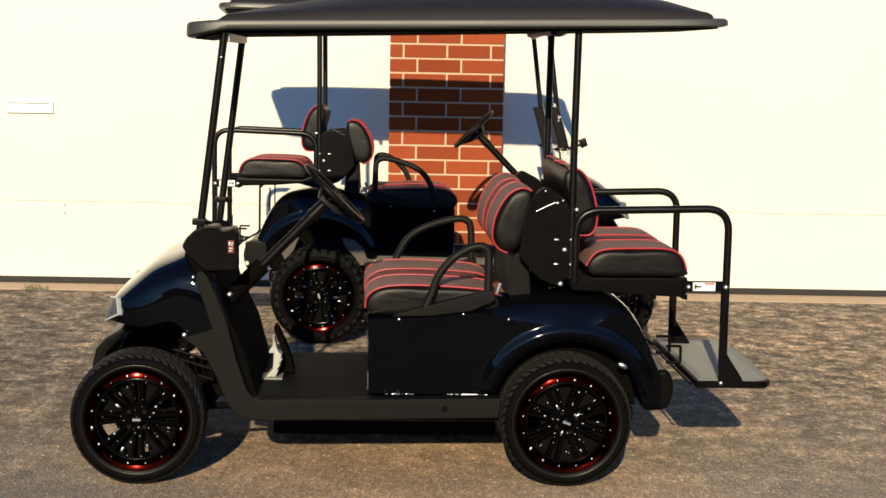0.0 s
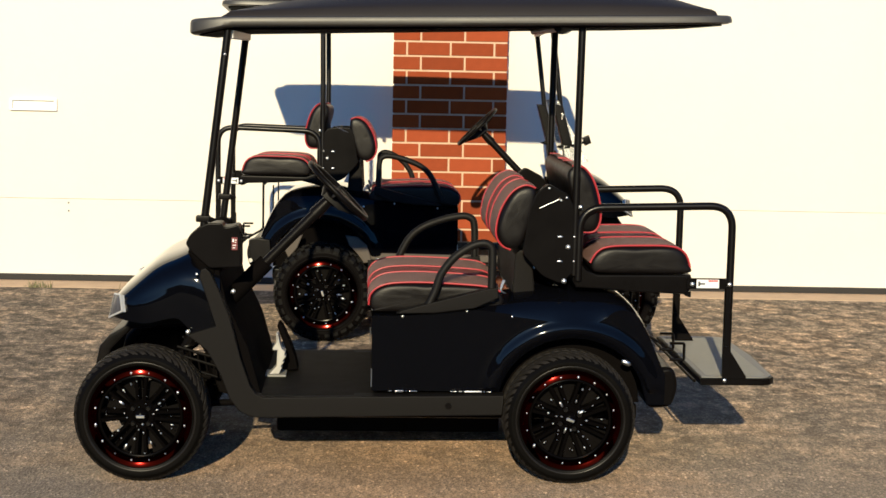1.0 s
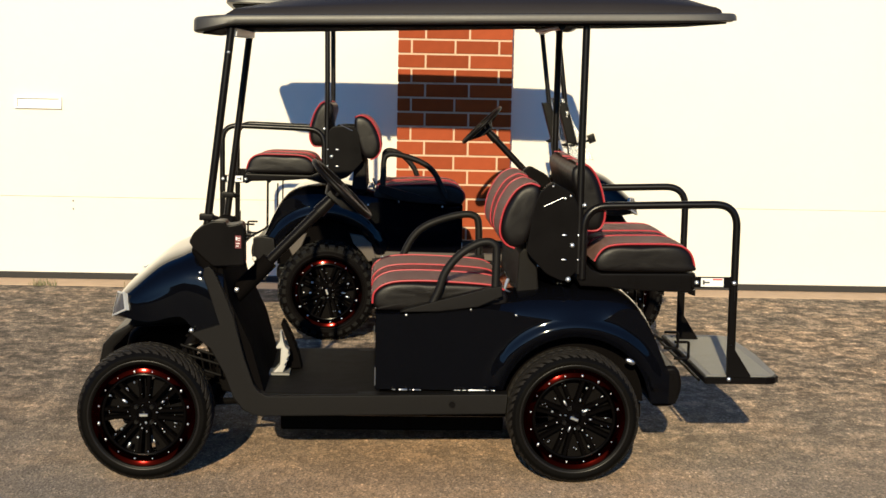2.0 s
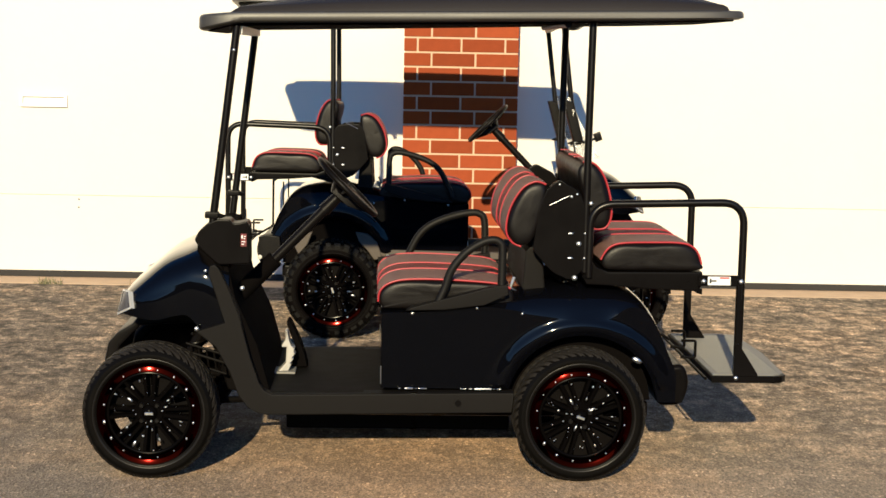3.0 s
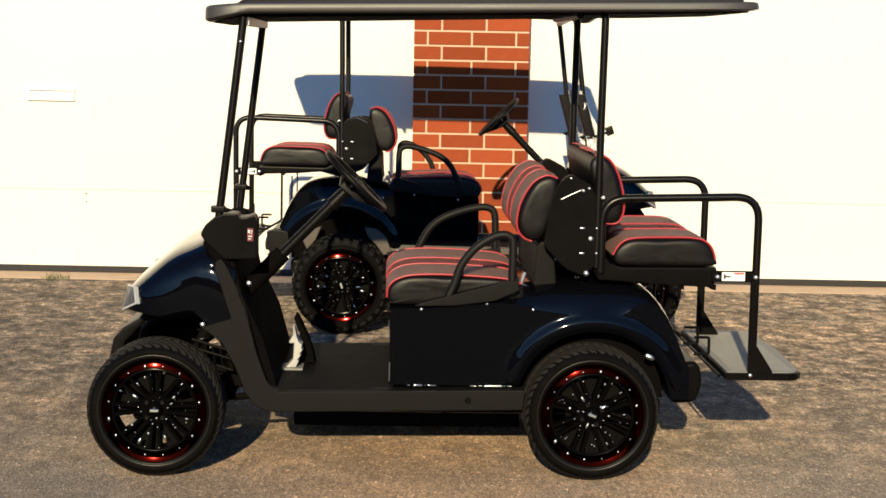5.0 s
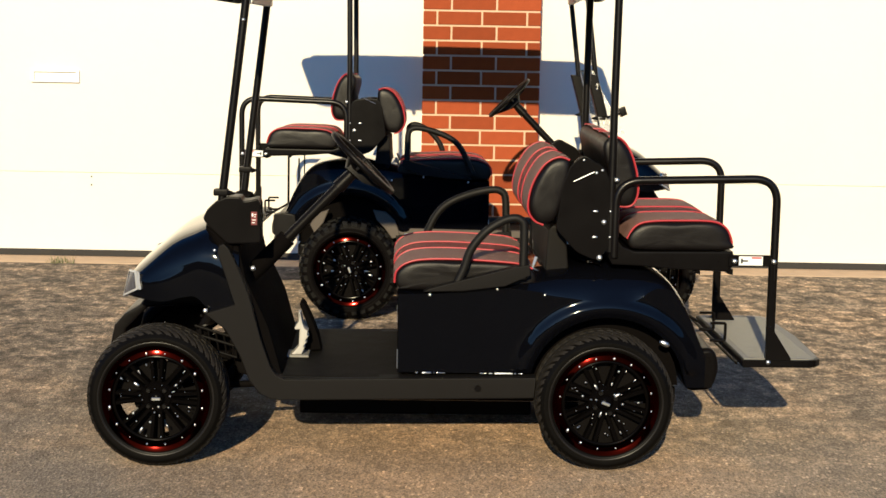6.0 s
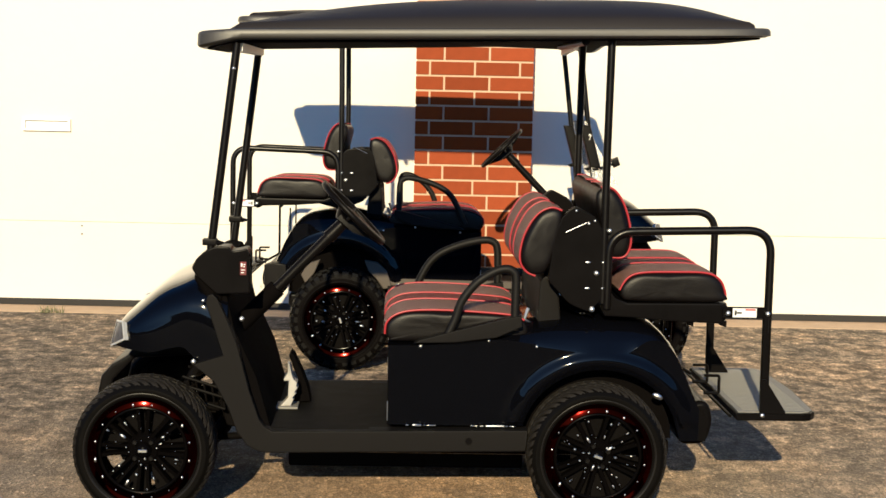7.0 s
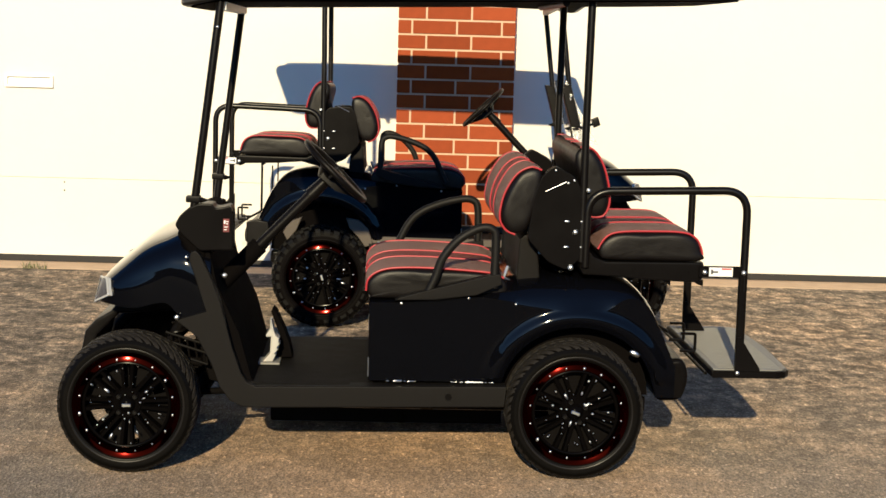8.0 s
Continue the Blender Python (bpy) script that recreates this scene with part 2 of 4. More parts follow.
def slab(bm, outline, y0, y1, bev=0.0, seg=2):
    """An outline in x and z, drawn out from y0 to y1."""
    a = [bm.verts.new((x, y0, z)) for x, z in outline]
    c = [bm.verts.new((x, y1, z)) for x, z in outline]
    n = len(outline)
    fs = [bm.faces.new(a), bm.faces.new(c[::-1])]
    for i in range(n):
        fs.append(bm.faces.new((a[i], c[i], c[(i + 1) % n], a[(i + 1) % n])))
    bm.normal_update()
    if bev:
        es = [e for e in {e for f in fs for e in f.edges} if abs(e.verts[0].co.y - e.verts[1].co.y) < 1e-6]
        bmesh.ops.bevel(bm, geom=es, offset=bev, segments=seg, affect="EDGES", profile=0.5)
    return bm


def round_path(pts, rad, k=6):
    """A polyline with its inner corners rounded."""
    pts = [Vector(p) for p in pts]
    out = [pts[0]]
    for a, p, c in zip(pts, pts[1:], pts[2:]):
        r = min(rad, (a - p).length * 0.48, (c - p).length * 0.48)
        s, e = p + (a - p).normalized() * r, p + (c - p).normalized() * r
        for i in range(k + 1):
            u = i / k
            out.append(s * (1 - u) ** 2 + p * 2 * u * (1 - u) + e * u * u)
    return out + [pts[-1]]


def curve_path(pts, k=6):
    """A smooth curve through the points."""
    pts = [Vector(p) for p in pts]
    ext = [pts[0] * 2 - pts[1], *pts, pts[-1] * 2 - pts[-2]]
    out = []
    for i in range(1, len(ext) - 2):
        a, b, c, d = ext[i - 1 : i + 3]
        for j in range(k):
            u = j / k
            out.append(0.5 * (2 * b + (c - a) * u + (2 * a - 5 * b + 4 * c - d) * u * u + (3 * b - a - 3 * c + d) * u ** 3))
    return out + [pts[-1]]


def tube(bm, pts, r, n=10, closed=False, flat=1.0):
    pts = [Vector(p) for p in pts]
    rings = []
    up = None
    m = len(pts)
    for i, p in enumerate(pts):
        if closed:
            d = pts[(i + 1) % m] - pts[i - 1]
        else:
            d = pts[min(i + 1, m - 1)] - pts[max(i - 1, 0)]
        d.normalize()
        if up is None:
            up = d.orthogonal().normalized()
        up = (up - d * up.dot(d)).normalized()
        side = d.cross(up)
        rings.append([bm.verts.new(p + (up * math.cos(2 * math.pi * j / n) + side * math.sin(2 * math.pi * j / n) * flat) * r) for j in range(n)])
    for i in range(m if closed else m - 1):
        a, c = rings[i], rings[(i + 1) % m]
        for j in range(n):
            bm.faces.new((a[j], a[(j + 1) % n], c[(j + 1) % n], c[j]))
    if not closed:
        bm.faces.new(rings[0][::-1])
        bm.faces.new(rings[-1])
    return bm


def revolve(bm, profile, n=48, closed=True):
    """A profile of (radius, y) turned about the y axis."""
    rings = []
    for i in range(n):
        a = 2 * math.pi * i / n
        rings.append([bm.verts.new((r * math.cos(a), y, r * math.sin(a))) for r, y in profile])
    k = len(profile)
    for i in range(n):
        a, c = rings[i], rings[(i + 1) % n]
        for j in range(k if closed else k - 1):
            bm.faces.new((a[j], a[(j + 1) % k], c[(j + 1) % k], c[j]))
    return bm


def loft(bm, sections, cap=True):
    rows = [[bm.verts.new(p) for p in s] for s in sections]
    for a, c in zip(rows, rows[1:]):
        for j in range(len(a) - 1):
            bm.faces.new((a[j], a[j + 1], c[j + 1], c[j]))
    if cap:
        bm.faces.new(rows[0])
        bm.faces.new(rows[-1][::-1])
    return bm


def interp(table, x):
    for (x0, v0), (x1, v1) in zip(table, table[1:]):
        if x <= x1:
            u = max(0.0, (x - x0) / (x1 - x0))
            return v0 + (v1 - v0) * u
    return table[-1][1]


def smooth_table(table, k=8):
    return [(p.x, p.y) for p in curve_path([(x, v, 0) for x, v in table], k)]


# ---- the ground and the building ----
def build_ground():
    bm = bmesh.new()
    s = 600
    bm.faces.new([bm.verts.new(p) for p in ((-s, -s, 0), (s, -s, 0), (s, s, 0), (-s, s, 0))])
    g = part("ground", bm, M_ASPHALT, None, smooth=0)
    tagged(g, "old worn brown-grey asphalt yard with pale patches", "asphalt ground", kind="structure")


build_ground()


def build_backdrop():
    """An added dark ring, unseen, closes the horizon round the camera to dim reflections."""
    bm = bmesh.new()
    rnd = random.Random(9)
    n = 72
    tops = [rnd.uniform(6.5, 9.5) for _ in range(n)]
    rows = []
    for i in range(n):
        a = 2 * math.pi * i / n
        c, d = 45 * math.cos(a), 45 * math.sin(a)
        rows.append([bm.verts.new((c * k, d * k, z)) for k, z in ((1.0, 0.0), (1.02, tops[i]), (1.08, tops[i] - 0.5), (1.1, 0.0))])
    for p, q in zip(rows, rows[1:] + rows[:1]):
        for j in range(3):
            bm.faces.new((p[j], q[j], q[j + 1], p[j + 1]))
    tagged(part("backdrop", bm, M_BACKDROP, None, smooth=0), "added unseen dark ring that dims horizon light and reflections", "boundary", kind="structure")


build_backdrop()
PIER_X0, PIER_X1, PIER_Y, DOOR_Y = 0.030, 0.833, 5.31, 5.50


def build_building():
    bm = bmesh.new()
    box(bm, -7, 9, 5.16, DOOR_Y + 0.3, -0.05, 0.004, 0.004, 1)
    tagged(part("pavement", bm, M_CONCRETE, None), "pale concrete strip along the foot of the building", "concrete strip", kind="structure")
    # piers between the door openings, lintel and the rest of the shell
    bm = bmesh.new()
    box(bm, PIER_X0 + 0.006, PIER_X1 - 0.006, PIER_Y + 0.006, 6.0, 0.0, 3.3)
    pier = part("wall_pier", bm, M_MORTAR, None, smooth=0)
    tagged(pier, "brick pier with pale mortar between two white doors", "brick wall", kind="structure")
    for x0, x1, name in ((-7.0, -5.0, "wall_west"), (6.0, 9.0, "wall_east")):
        bm = bmesh.new()
        box(bm, x0, x1, PIER_Y, 6.0, 0.0, 3.3)
        tagged(part(name, bm, M_STUCCO, None), "plain painted masonry wall beside the doors", "wall", kind="structure")
    bm = bmesh.new()
    box(bm, -7.0, 9.0, PIER_Y, 6.0, 3.3, 4.3)
    tagged(part("wall_lintel", bm, M_STUCCO, None), "plain painted masonry wall above the doors", "wall", kind="structure")
    bm = bmesh.new()
    box(bm, -7.1, 9.1, PIER_Y - 0.1, 14.0, 4.3, 4.5)
    tagged(part("roof", bm, M_SEAL, None), "flat dark roof of the building", "roof", kind="structure")
    bm = bmesh.new()
    box(bm, -7.0, 9.0, 13.8, 14.0, 0.0, 4.3)
    tagged(part("wall_back", bm, M_STUCCO, None), "plain painted masonry back wall", "wall", kind="structure")
    # sectional doors: panels with a narrow groove between
    for i, (x0, x1) in enumerate(((-5.0, PIER_X0 + 0.006), (PIER_X1 - 0.006, 6.0))):
        door = new("door_%d" % (i + 1))
        door.location = (0, DOOR_Y, 0)
        tagged(door, "closed white sectional overhead door, sunlit", "garage door", kind="structure")
        z = 0.045
        for h in (0.553, 2.70):
            bm = bmesh.new()
            box(bm, x0, x1, 0.0, 0.045, z, z + h - 0.002, 0.0015, 2)
            part("panel", bm, M_DOOR, door)
            z += h
        bm = bmesh.new()
        box(bm, x0, x1, 0.05, 0.06, 0.0, 3.3)
        part("backing", bm, M_DOOR, door)
        bm = bmesh.new()
        slab(bm, [(x0, 0.004), (x1, 0.004), (x1, 0.05), (x0, 0.05)], -0.012, 0.03, 0.006)
        part("bottom_seal", bm, M_SEAL, door, "dark rubber seal along the bottom edge")
        if i == 0:
            bm = bmesh.new()
            fx0, fx1, fz0, fz1 = -2.70, -2.365, 1.225, 1.31
            for a in ((fx0, fx1, fz1 - 0.014, fz1), (fx0, fx1, fz0, fz0 + 0.014), (fx0, fx0 + 0.02, fz0 + 0.014, fz1 - 0.014), (fx1 - 0.02, fx1, fz0 + 0.014, fz1 - 0.014)):
                box(bm, a[0], a[1], -0.022, 0.0, a[2], a[3], 0.002, 1)
            slot = part("letter_slot", bm, M_SLOT, door, "white framed letter slot")
            bm = bmesh.new()
            box(bm, fx0 + 0.022, fx1 - 0.022, -0.006, 0.0, fz0 + 0.016, fz1 - 0.02, 0.002, 1)
            part("flap", bm, M_SLOT, slot)
            for dz in (0.51, 0.568):
                bm = bmesh.new()
                bmesh.ops.create_uvsphere(bm, u_segments=10, v_segments=6, radius=0.006, matrix=Matrix.Translation((-2.29, -0.001, dz)))
                part("screw_or_bead", bm, M_SEAL, door)
    return pier


PIER = build_building()


# ---- wheels ----
def tyre_bm(R, W, r_in, knobby):
    bm = bmesh.new()
    if knobby:
        prof = [(r_in, 0.014), (r_in + 0.012, 0.001), (r_in + 0.035, -0.001), (R - 0.045, 0.0), (R - 0.024, 0.010), (R - 0.016, 0.03)]
    else:
        prof = [(r_in, 0.010), (r_in + 0.008, 0.001), (r_in + 0.022, -0.003), (r_in + 0.036, -0.002), (R - 0.022, 0.004), (R - 0.014, 0.011), (R - 0.009, 0.022), (R - 0.006, 0.05), (R - 0.004, 0.09)]
    prof = prof + [(r, W - y) for r, y in prof[::-1]]
    return revolve(bm, prof, 72)


def tread_bm(R, W, knobby):
    """Tread blocks: lugs on the off-road tyre, slanted ribs that run over the shoulder on the road tyre."""
    bm = bmesh.new()
    count = 30 if knobby else 46
    pitch = 2 * math.pi / count
    rnd = random.Random(count)
    for i in range(count):
        for side in (0, 1):
            aa = pitch * (i + 0.5 * side + (rnd.uniform(-0.08, 0.08) if knobby else 0.0))
            if knobby:
                k = rnd.uniform(0.0, 0.006)
                rows = (((-0.004 + k, R - 0.03, 0.0), (0.006 + k, R - 0.011, 0.02), (0.05, R - k / 2, 0.1)), ((0.055, R, 0.6), (0.095, R, 0.7)))
                wide, deep = rnd.uniform(0.6, 0.76), 0.02
            else:
                rows = (((0.008, R - 0.0175, 0.0), (0.015, R - 0.009, 0.25), (0.028, R - 0.003, 0.6), (0.052, R - 0.001, 1.1)), ((0.057, R - 0.001, 1.2), (0.092, R, 2.0)))
                wide, deep = 0.7, 0.008
            for row in rows:
                rings = []
                for y, rad, lead in row:
                    ring = []
                    for rr, w in ((rad - deep, wide), (rad, wide * 0.82)):
                        for sgn in (-1, 1):
                            b = aa + lead * pitch + sgn * pitch * w / 2
                            ring.append(bm.verts.new((rr * math.cos(b), W - y if side else y, rr * math.sin(b))))
                    rings.append(ring)
                for p, q in zip(rings, rings[1:]):
                    for a, c in ((0, 1), (1, 3), (3, 2), (2, 0)):
                        bm.faces.new((p[a], p[c], q[c], q[a]))
                for p in (rings[0], rings[-1]):
                    bm.faces.new((p[0], p[1], p[3], p[2]))
    return bm


def rim_bm(r):
    """Alloy rim, its face towards -y: barrel, lip, eight pairs of spokes and the hub."""
    bm = bmesh.new()
    revolve(bm, [(r - 0.020, 0.010), (r - 0.020, 0.03), (r - 0.028, 0.06), (r - 0.028, 0.19), (r - 0.008, 0.19), (r - 0.008, 0.012)], 64)
    revolve(bm, [(r - 0.042 + 0.006 * math.cos(a), 0.02 + 0.006 * math.sin(a)) for a in [2 * math.pi * i / 12 for i in range(12)]], 96)
    revolve(bm, [(0.0001, 0.028), (0.05, 0.028), (0.062, 0.04), (0.062, 0.09), (0.0001, 0.09)], 40)
    return bm


def spoke_bm(r, s):
    """One of a pair of spokes."""
    bm = bmesh.new()
    vs = []
    for rr, c, w, y, th in ((0.045, s * 0.26, 0.011, 0.034, 0.03), (0.10, s * 0.15, 0.0095, 0.026, 0.028), (r - 0.04, s * 0.125, 0.0105, 0.02, 0.026), (r - 0.02, s * 0.13, 0.017, 0.018, 0.026)):
        d, e = Vector((math.cos(c), 0, math.sin(c))), Vector((-math.sin(c), 0, math.cos(c)))
        ring = [d * rr + e * w * 0.6, d * rr + e * w, d * rr - e * w, d * rr - e * w * 0.6]
        ys = (y, y + th, y + th, y)
        vs.append([bm.verts.new((p.x, yy, p.z)) for p, yy in zip(ring, ys)])
    for p, q in zip(vs, vs[1:]):
        for j in range(4):
            bm.faces.new((p[j], p[(j + 1) % 4], q[(j + 1) % 4], q[j]))
    bm.faces.new(vs[0])
    bm.faces.new(vs[-1][::-1])
    return bm


def wheel_set(R, W, r, knobby):
    ball = bmesh.new()
    bmesh.ops.create_uvsphere(ball, u_segments=10, v_segments=6, radius=0.0052)
    glint_stud = bmesh.new()
    bmesh.ops.create_uvsphere(glint_stud, u_segments=8, v_segments=6, radius=0.0038)
    nut = bmesh.new()
    bmesh.ops.create_cone(nut, cap_ends=True, segments=6, radius1=0.010, radius2=0.008, depth=0.022, matrix=Matrix.Rotation(radians(90), 4, "X"))
    disc = revolve(bmesh.new(), [(0.0001, 0.075), (0.088, 0.075), (0.093, 0.085), (0.0001, 0.085)], 32)
    # the shield round the drum leaves a few openings towards the light
    shield = bmesh.new()
    ring = []
    for i in range(48):
        a = 2 * math.pi * i / 48
        ring.append([[shield.verts.new((rr * math.cos(a), y, rr * math.sin(a))) for y in (0.076, 0.084)] for rr in (0.086, 0.096, r - 0.02)])
    for i in range(48):
        p, q = ring[i], ring[(i + 1) % 48]
        spans = ((0, 1),) if i % 24 in (2, 3, 4) or i in (10, 11, 37) else ((0, 1), (1, 2))
        for j, k in spans:
            shield.faces.new((p[j][0], p[k][0], q[k][0], q[j][0]))
            shield.faces.new((p[j][1], q[j][1], q[k][1], p[k][1]))
        e = spans[-1][1]
        shield.faces.new((p[e][0], p[e][1], q[e][1], q[e][0]))
    return dict(
        R=R, W=W, r=r,
        tyre=finish(tyre_bm(R, W, r - 0.004, knobby), "tyre", M_SIDE if knobby else M_TYRE, 25),
        tread=finish(tread_bm(R, W, knobby), "tread", M_KNOB if knobby else M_TREAD, 25),
        bead=finish(revolve(bmesh.new(), [(r + 0.014 + 0.006 * math.cos(a), 0.0015 + 0.0045 * math.sin(a)) for a in [2 * math.pi * i / 12 for i in range(12)]], 96), "bead", M_SIDE if knobby else M_BEAD, 60),
        rim=finish(rim_bm(r), "wheel", M_RIM, 28),
        # a shallow dish outside and a low crest inside, both tilted by about 17 degrees
        lip=finish(revolve(bmesh.new(), [(r + 0.001, 0.016)] + [(r - 0.001 - 0.004 * k, 0.004 + 0.00095 * k + 0.00004 * k * k) for k in range(5)] + [(r - 0.017 - 0.004 * k, 0.00844 - 0.00127 * k + 0.00004 * k * k) for k in range(1, 5)] + [(r - 0.036, 0.018)], 160, False), "lip", M_REDRING, 12),
        cap=finish(revolve(bmesh.new(), [(0.0001, 0.008), (0.016, 0.009), (0.026, 0.016), (0.032, 0.03), (0.0001, 0.03)], 32), "hub_cap", M_RIM, 40),
        badge=finish(box(bmesh.new(), -0.017, 0.017, 0.004, 0.009, -0.006, 0.006, 0.002, 1), "badge", M_STEEL),
        nut=finish(nut, "lug_nut", M_TUBE),
        rivet_or_glint=finish(ball, "rivet_or_glint", M_POLISHED, 60),
        glint_stud=finish(glint_stud, "rivet_or_glint", M_POLISHED, 60),
        disc=finish(disc, "brake_drum", M_FLAT, 40),
        shield=finish(shield, "brake_shield", M_FLAT, 40),
        spokes=[finish(spoke_bm(r, s), "spoke", M_RIM, 28) for s in (-1, 1)],
    )


RND = random.Random(11)


def add_wheel(cart, ws, x, y, flip, spin, label):
    w = share("wheel", ws["rim"], cart, Matrix.Translation((x, y, ws["R"])) @ Matrix.Rotation(radians(180 if flip else 0), 4, "Z") @ Matrix.Rotation(spin, 4, "Y"), "gloss black alloy wheel with a red lip")
    share("tyre", ws["tyre"], w, label=label)
    tagged(share("tread", ws["tread"], w), kind="stuff")
    share("bead", ws["bead"], w)
    share("lip", ws["lip"], w, label="red tinted metal rim lip")
    share("hub_cap", ws["cap"], w)
    share("badge", ws["badge"], w)
    share("brake_drum", ws["disc"], w)
    share("brake_shield", ws["shield"], w)
    for i in range(8):
        for me in ws["spokes"]:
            share("spoke", me, w, Matrix.Rotation(2 * math.pi * i / 8, 4, "Y"))
    for i in range(16):
        a = 2 * math.pi * (i + 0.5) / 16
        k = RND.uniform(0.45, 1.2)
        share("rivet_or_glint", ws["rivet_or_glint"], w, Matrix.Translation(((ws["r"] - 0.026) * math.cos(a), 0.006, (ws["r"] - 0.026) * math.sin(a))) @ Matrix.Diagonal((k, k, k * RND.uniform(1.0, 1.6), 1)))
    # small bright beads scattered over the black spokes stand for sun glints
    for i in range(44):
        a = 2 * math.pi * (i + 0.5) / 44
        rr, a = (0.05, 0.085, 0.118, 0.135)[i % 4] + RND.uniform(-0.02, 0.02), a + RND.uniform(-0.3, 0.3)
        k = RND.choice((0.35, 0.5, 0.6, 0.8, 1.0, 1.5))
        share("rivet_or_glint", ws["glint_stud"], w, Matrix.Translation((rr * math.cos(a), 0.0225, rr * math.sin(a))) @ Matrix.Rotation(-a, 4, "Y") @ Matrix.Diagonal((k * RND.choice((1, 1, 1.4, 2.4)), k, k * RND.uniform(0.6, 1.1), 1)))
    for i in range(4):
        a = 2 * math.pi * (i + 0.5) / 4
        share("lug_nut", ws["nut"], w, Matrix.Translation((0.042 * math.cos(a), 0.024, 0.042 * math.sin(a))))


# ---- golf cart: front towards -x, driver's side at y = 0 ----
WIDE = 1.18


def sides(y0, y1):
    return ((y0, y1), (WIDE - y1, WIDE - y0))


def cowl_bm():
    top = smooth_table([(-0.985, 0.665), (-0.955, 0.703), (-0.90, 0.752), (-0.81, 0.826), (-0.72, 0.868), (-0.64, 0.896), (-0.59, 0.88), (-0.54, 0.86)])
    low = smooth_table([(-0.985, 0.625), (-0.93, 0.622), (-0.83, 0.612), (-0.75, 0.63), (-0.70, 0.632), (-0.65, 0.585), (-0.6, 0.55), (-0.54, 0.5)])
    wid = smooth_table([(-0.985, 0.34), (-0.96, 0.41), (-0.92, 0.455), (-0.85, 0.478), (-0.7, 0.494), (-0.6, 0.504), (-0.54, 0.508)])
    secs = []
    for i in range(41):
        x = -0.985 + 0.445 * i / 40
        zt, zb, w = interp(top, x), interp(low, x), interp(wid, x)
        row = []
        for j in range(49):
            a = math.pi * j / 48
            c, s = math.cos(a), math.sin(a)
            e = 0.32
            y = math.copysign(abs(c) ** e, c) * w
            u = abs(s) ** 0.4
            z = zb + (zt - zb) * u
            bulge = 0.016 * math.exp(-(((z - zb - 0.04) / 0.035) ** 2) - ((x + 0.80) / 0.075) ** 2)
            crown = 0.012 * (1 - (abs(y) / w) ** 2)
            row.append((x, WIDE / 2 - y - math.copysign(bulge, y), z + crown * u))
        secs.append(row)
    return loft(bmesh.new(), secs)


def rear_body_bm(first, last):
    top = smooth_table([(0.055, 0.663), (0.2, 0.668), (0.43, 0.688), (0.53, 0.728), (0.70, 0.757), (0.90, 0.76), (1.03, 0.74), (1.10, 0.69), (1.15, 0.61), (1.20, 0.495), (1.24, 0.405), (1.262, 0.35)])
    shoulder = smooth_table([(0.055, 0.652), (0.2, 0.657), (0.43, 0.680), (0.55, 0.672), (0.65, 0.656), (0.75, 0.642), (0.85, 0.636), (0.95, 0.642), (1.03, 0.685), (1.10, 0.668), (1.15, 0.595), (1.20, 0.483), (1.24, 0.396), (1.262, 0.34)])
    secs = []
    for i in range(first, last):
        x = 0.055 + 1.203 * i / 83
        zt, zs = interp(top, x), interp(shoulder, x)
        q = (x - 0.853) / 0.295
        zb = 0.352
        arch = 0.30 + 0.272 * math.sqrt(1 - q * q) if abs(q) < 1 else 0.0
        zb = max(zb if x < 0.9 else 0.30, arch)
        zs = max(zs, zb + 0.012)
        zt = max(zt, zs + 0.008)
        row = []
        half = WIDE / 2 - 0.10
        # the flank leans in towards its foot, and a crisp crease parts it from the crowned top
        d = zt - zs
        foot = 0.03 * min(1.0, (zs - zb) / 0.3)
        base = [(1.0 - foot * (1 - k / 16), zb + k / 16 * (zs - zb)) for k in range(16)] + [(1.0, zs), (0.976, zs + 0.28 * d), (0.938, zs + 0.56 * d), (0.865, zs + 0.81 * d), (0.75, zs + 0.95 * d), (0.58, zt), (0.0, zt)]
        taper = max(0.0, x - 1.03) * 0.14
        pts = []
        for w, z in base:
            # the fender flare stands out round the wheel arch
            far = math.hypot((x - 0.853) / 0.295, (z - 0.30) / 0.272)
            u = max(-1.0, min(1.0, (far - 1.12) / 0.19))
            out = 0.018 * math.cos(u * math.pi / 2) ** 2 if w > 0.9 and z > 0.36 else 0.0
            pts.append((half * w + out - taper * (1 if w > 0.5 else 0), z))
        row = [(x, WIDE / 2 - y, z) for y, z in pts] + [(x, WIDE / 2 + y, z) for y, z in pts[-2::-1]]
        secs.append(row)
    return loft(bmesh.new(), secs)


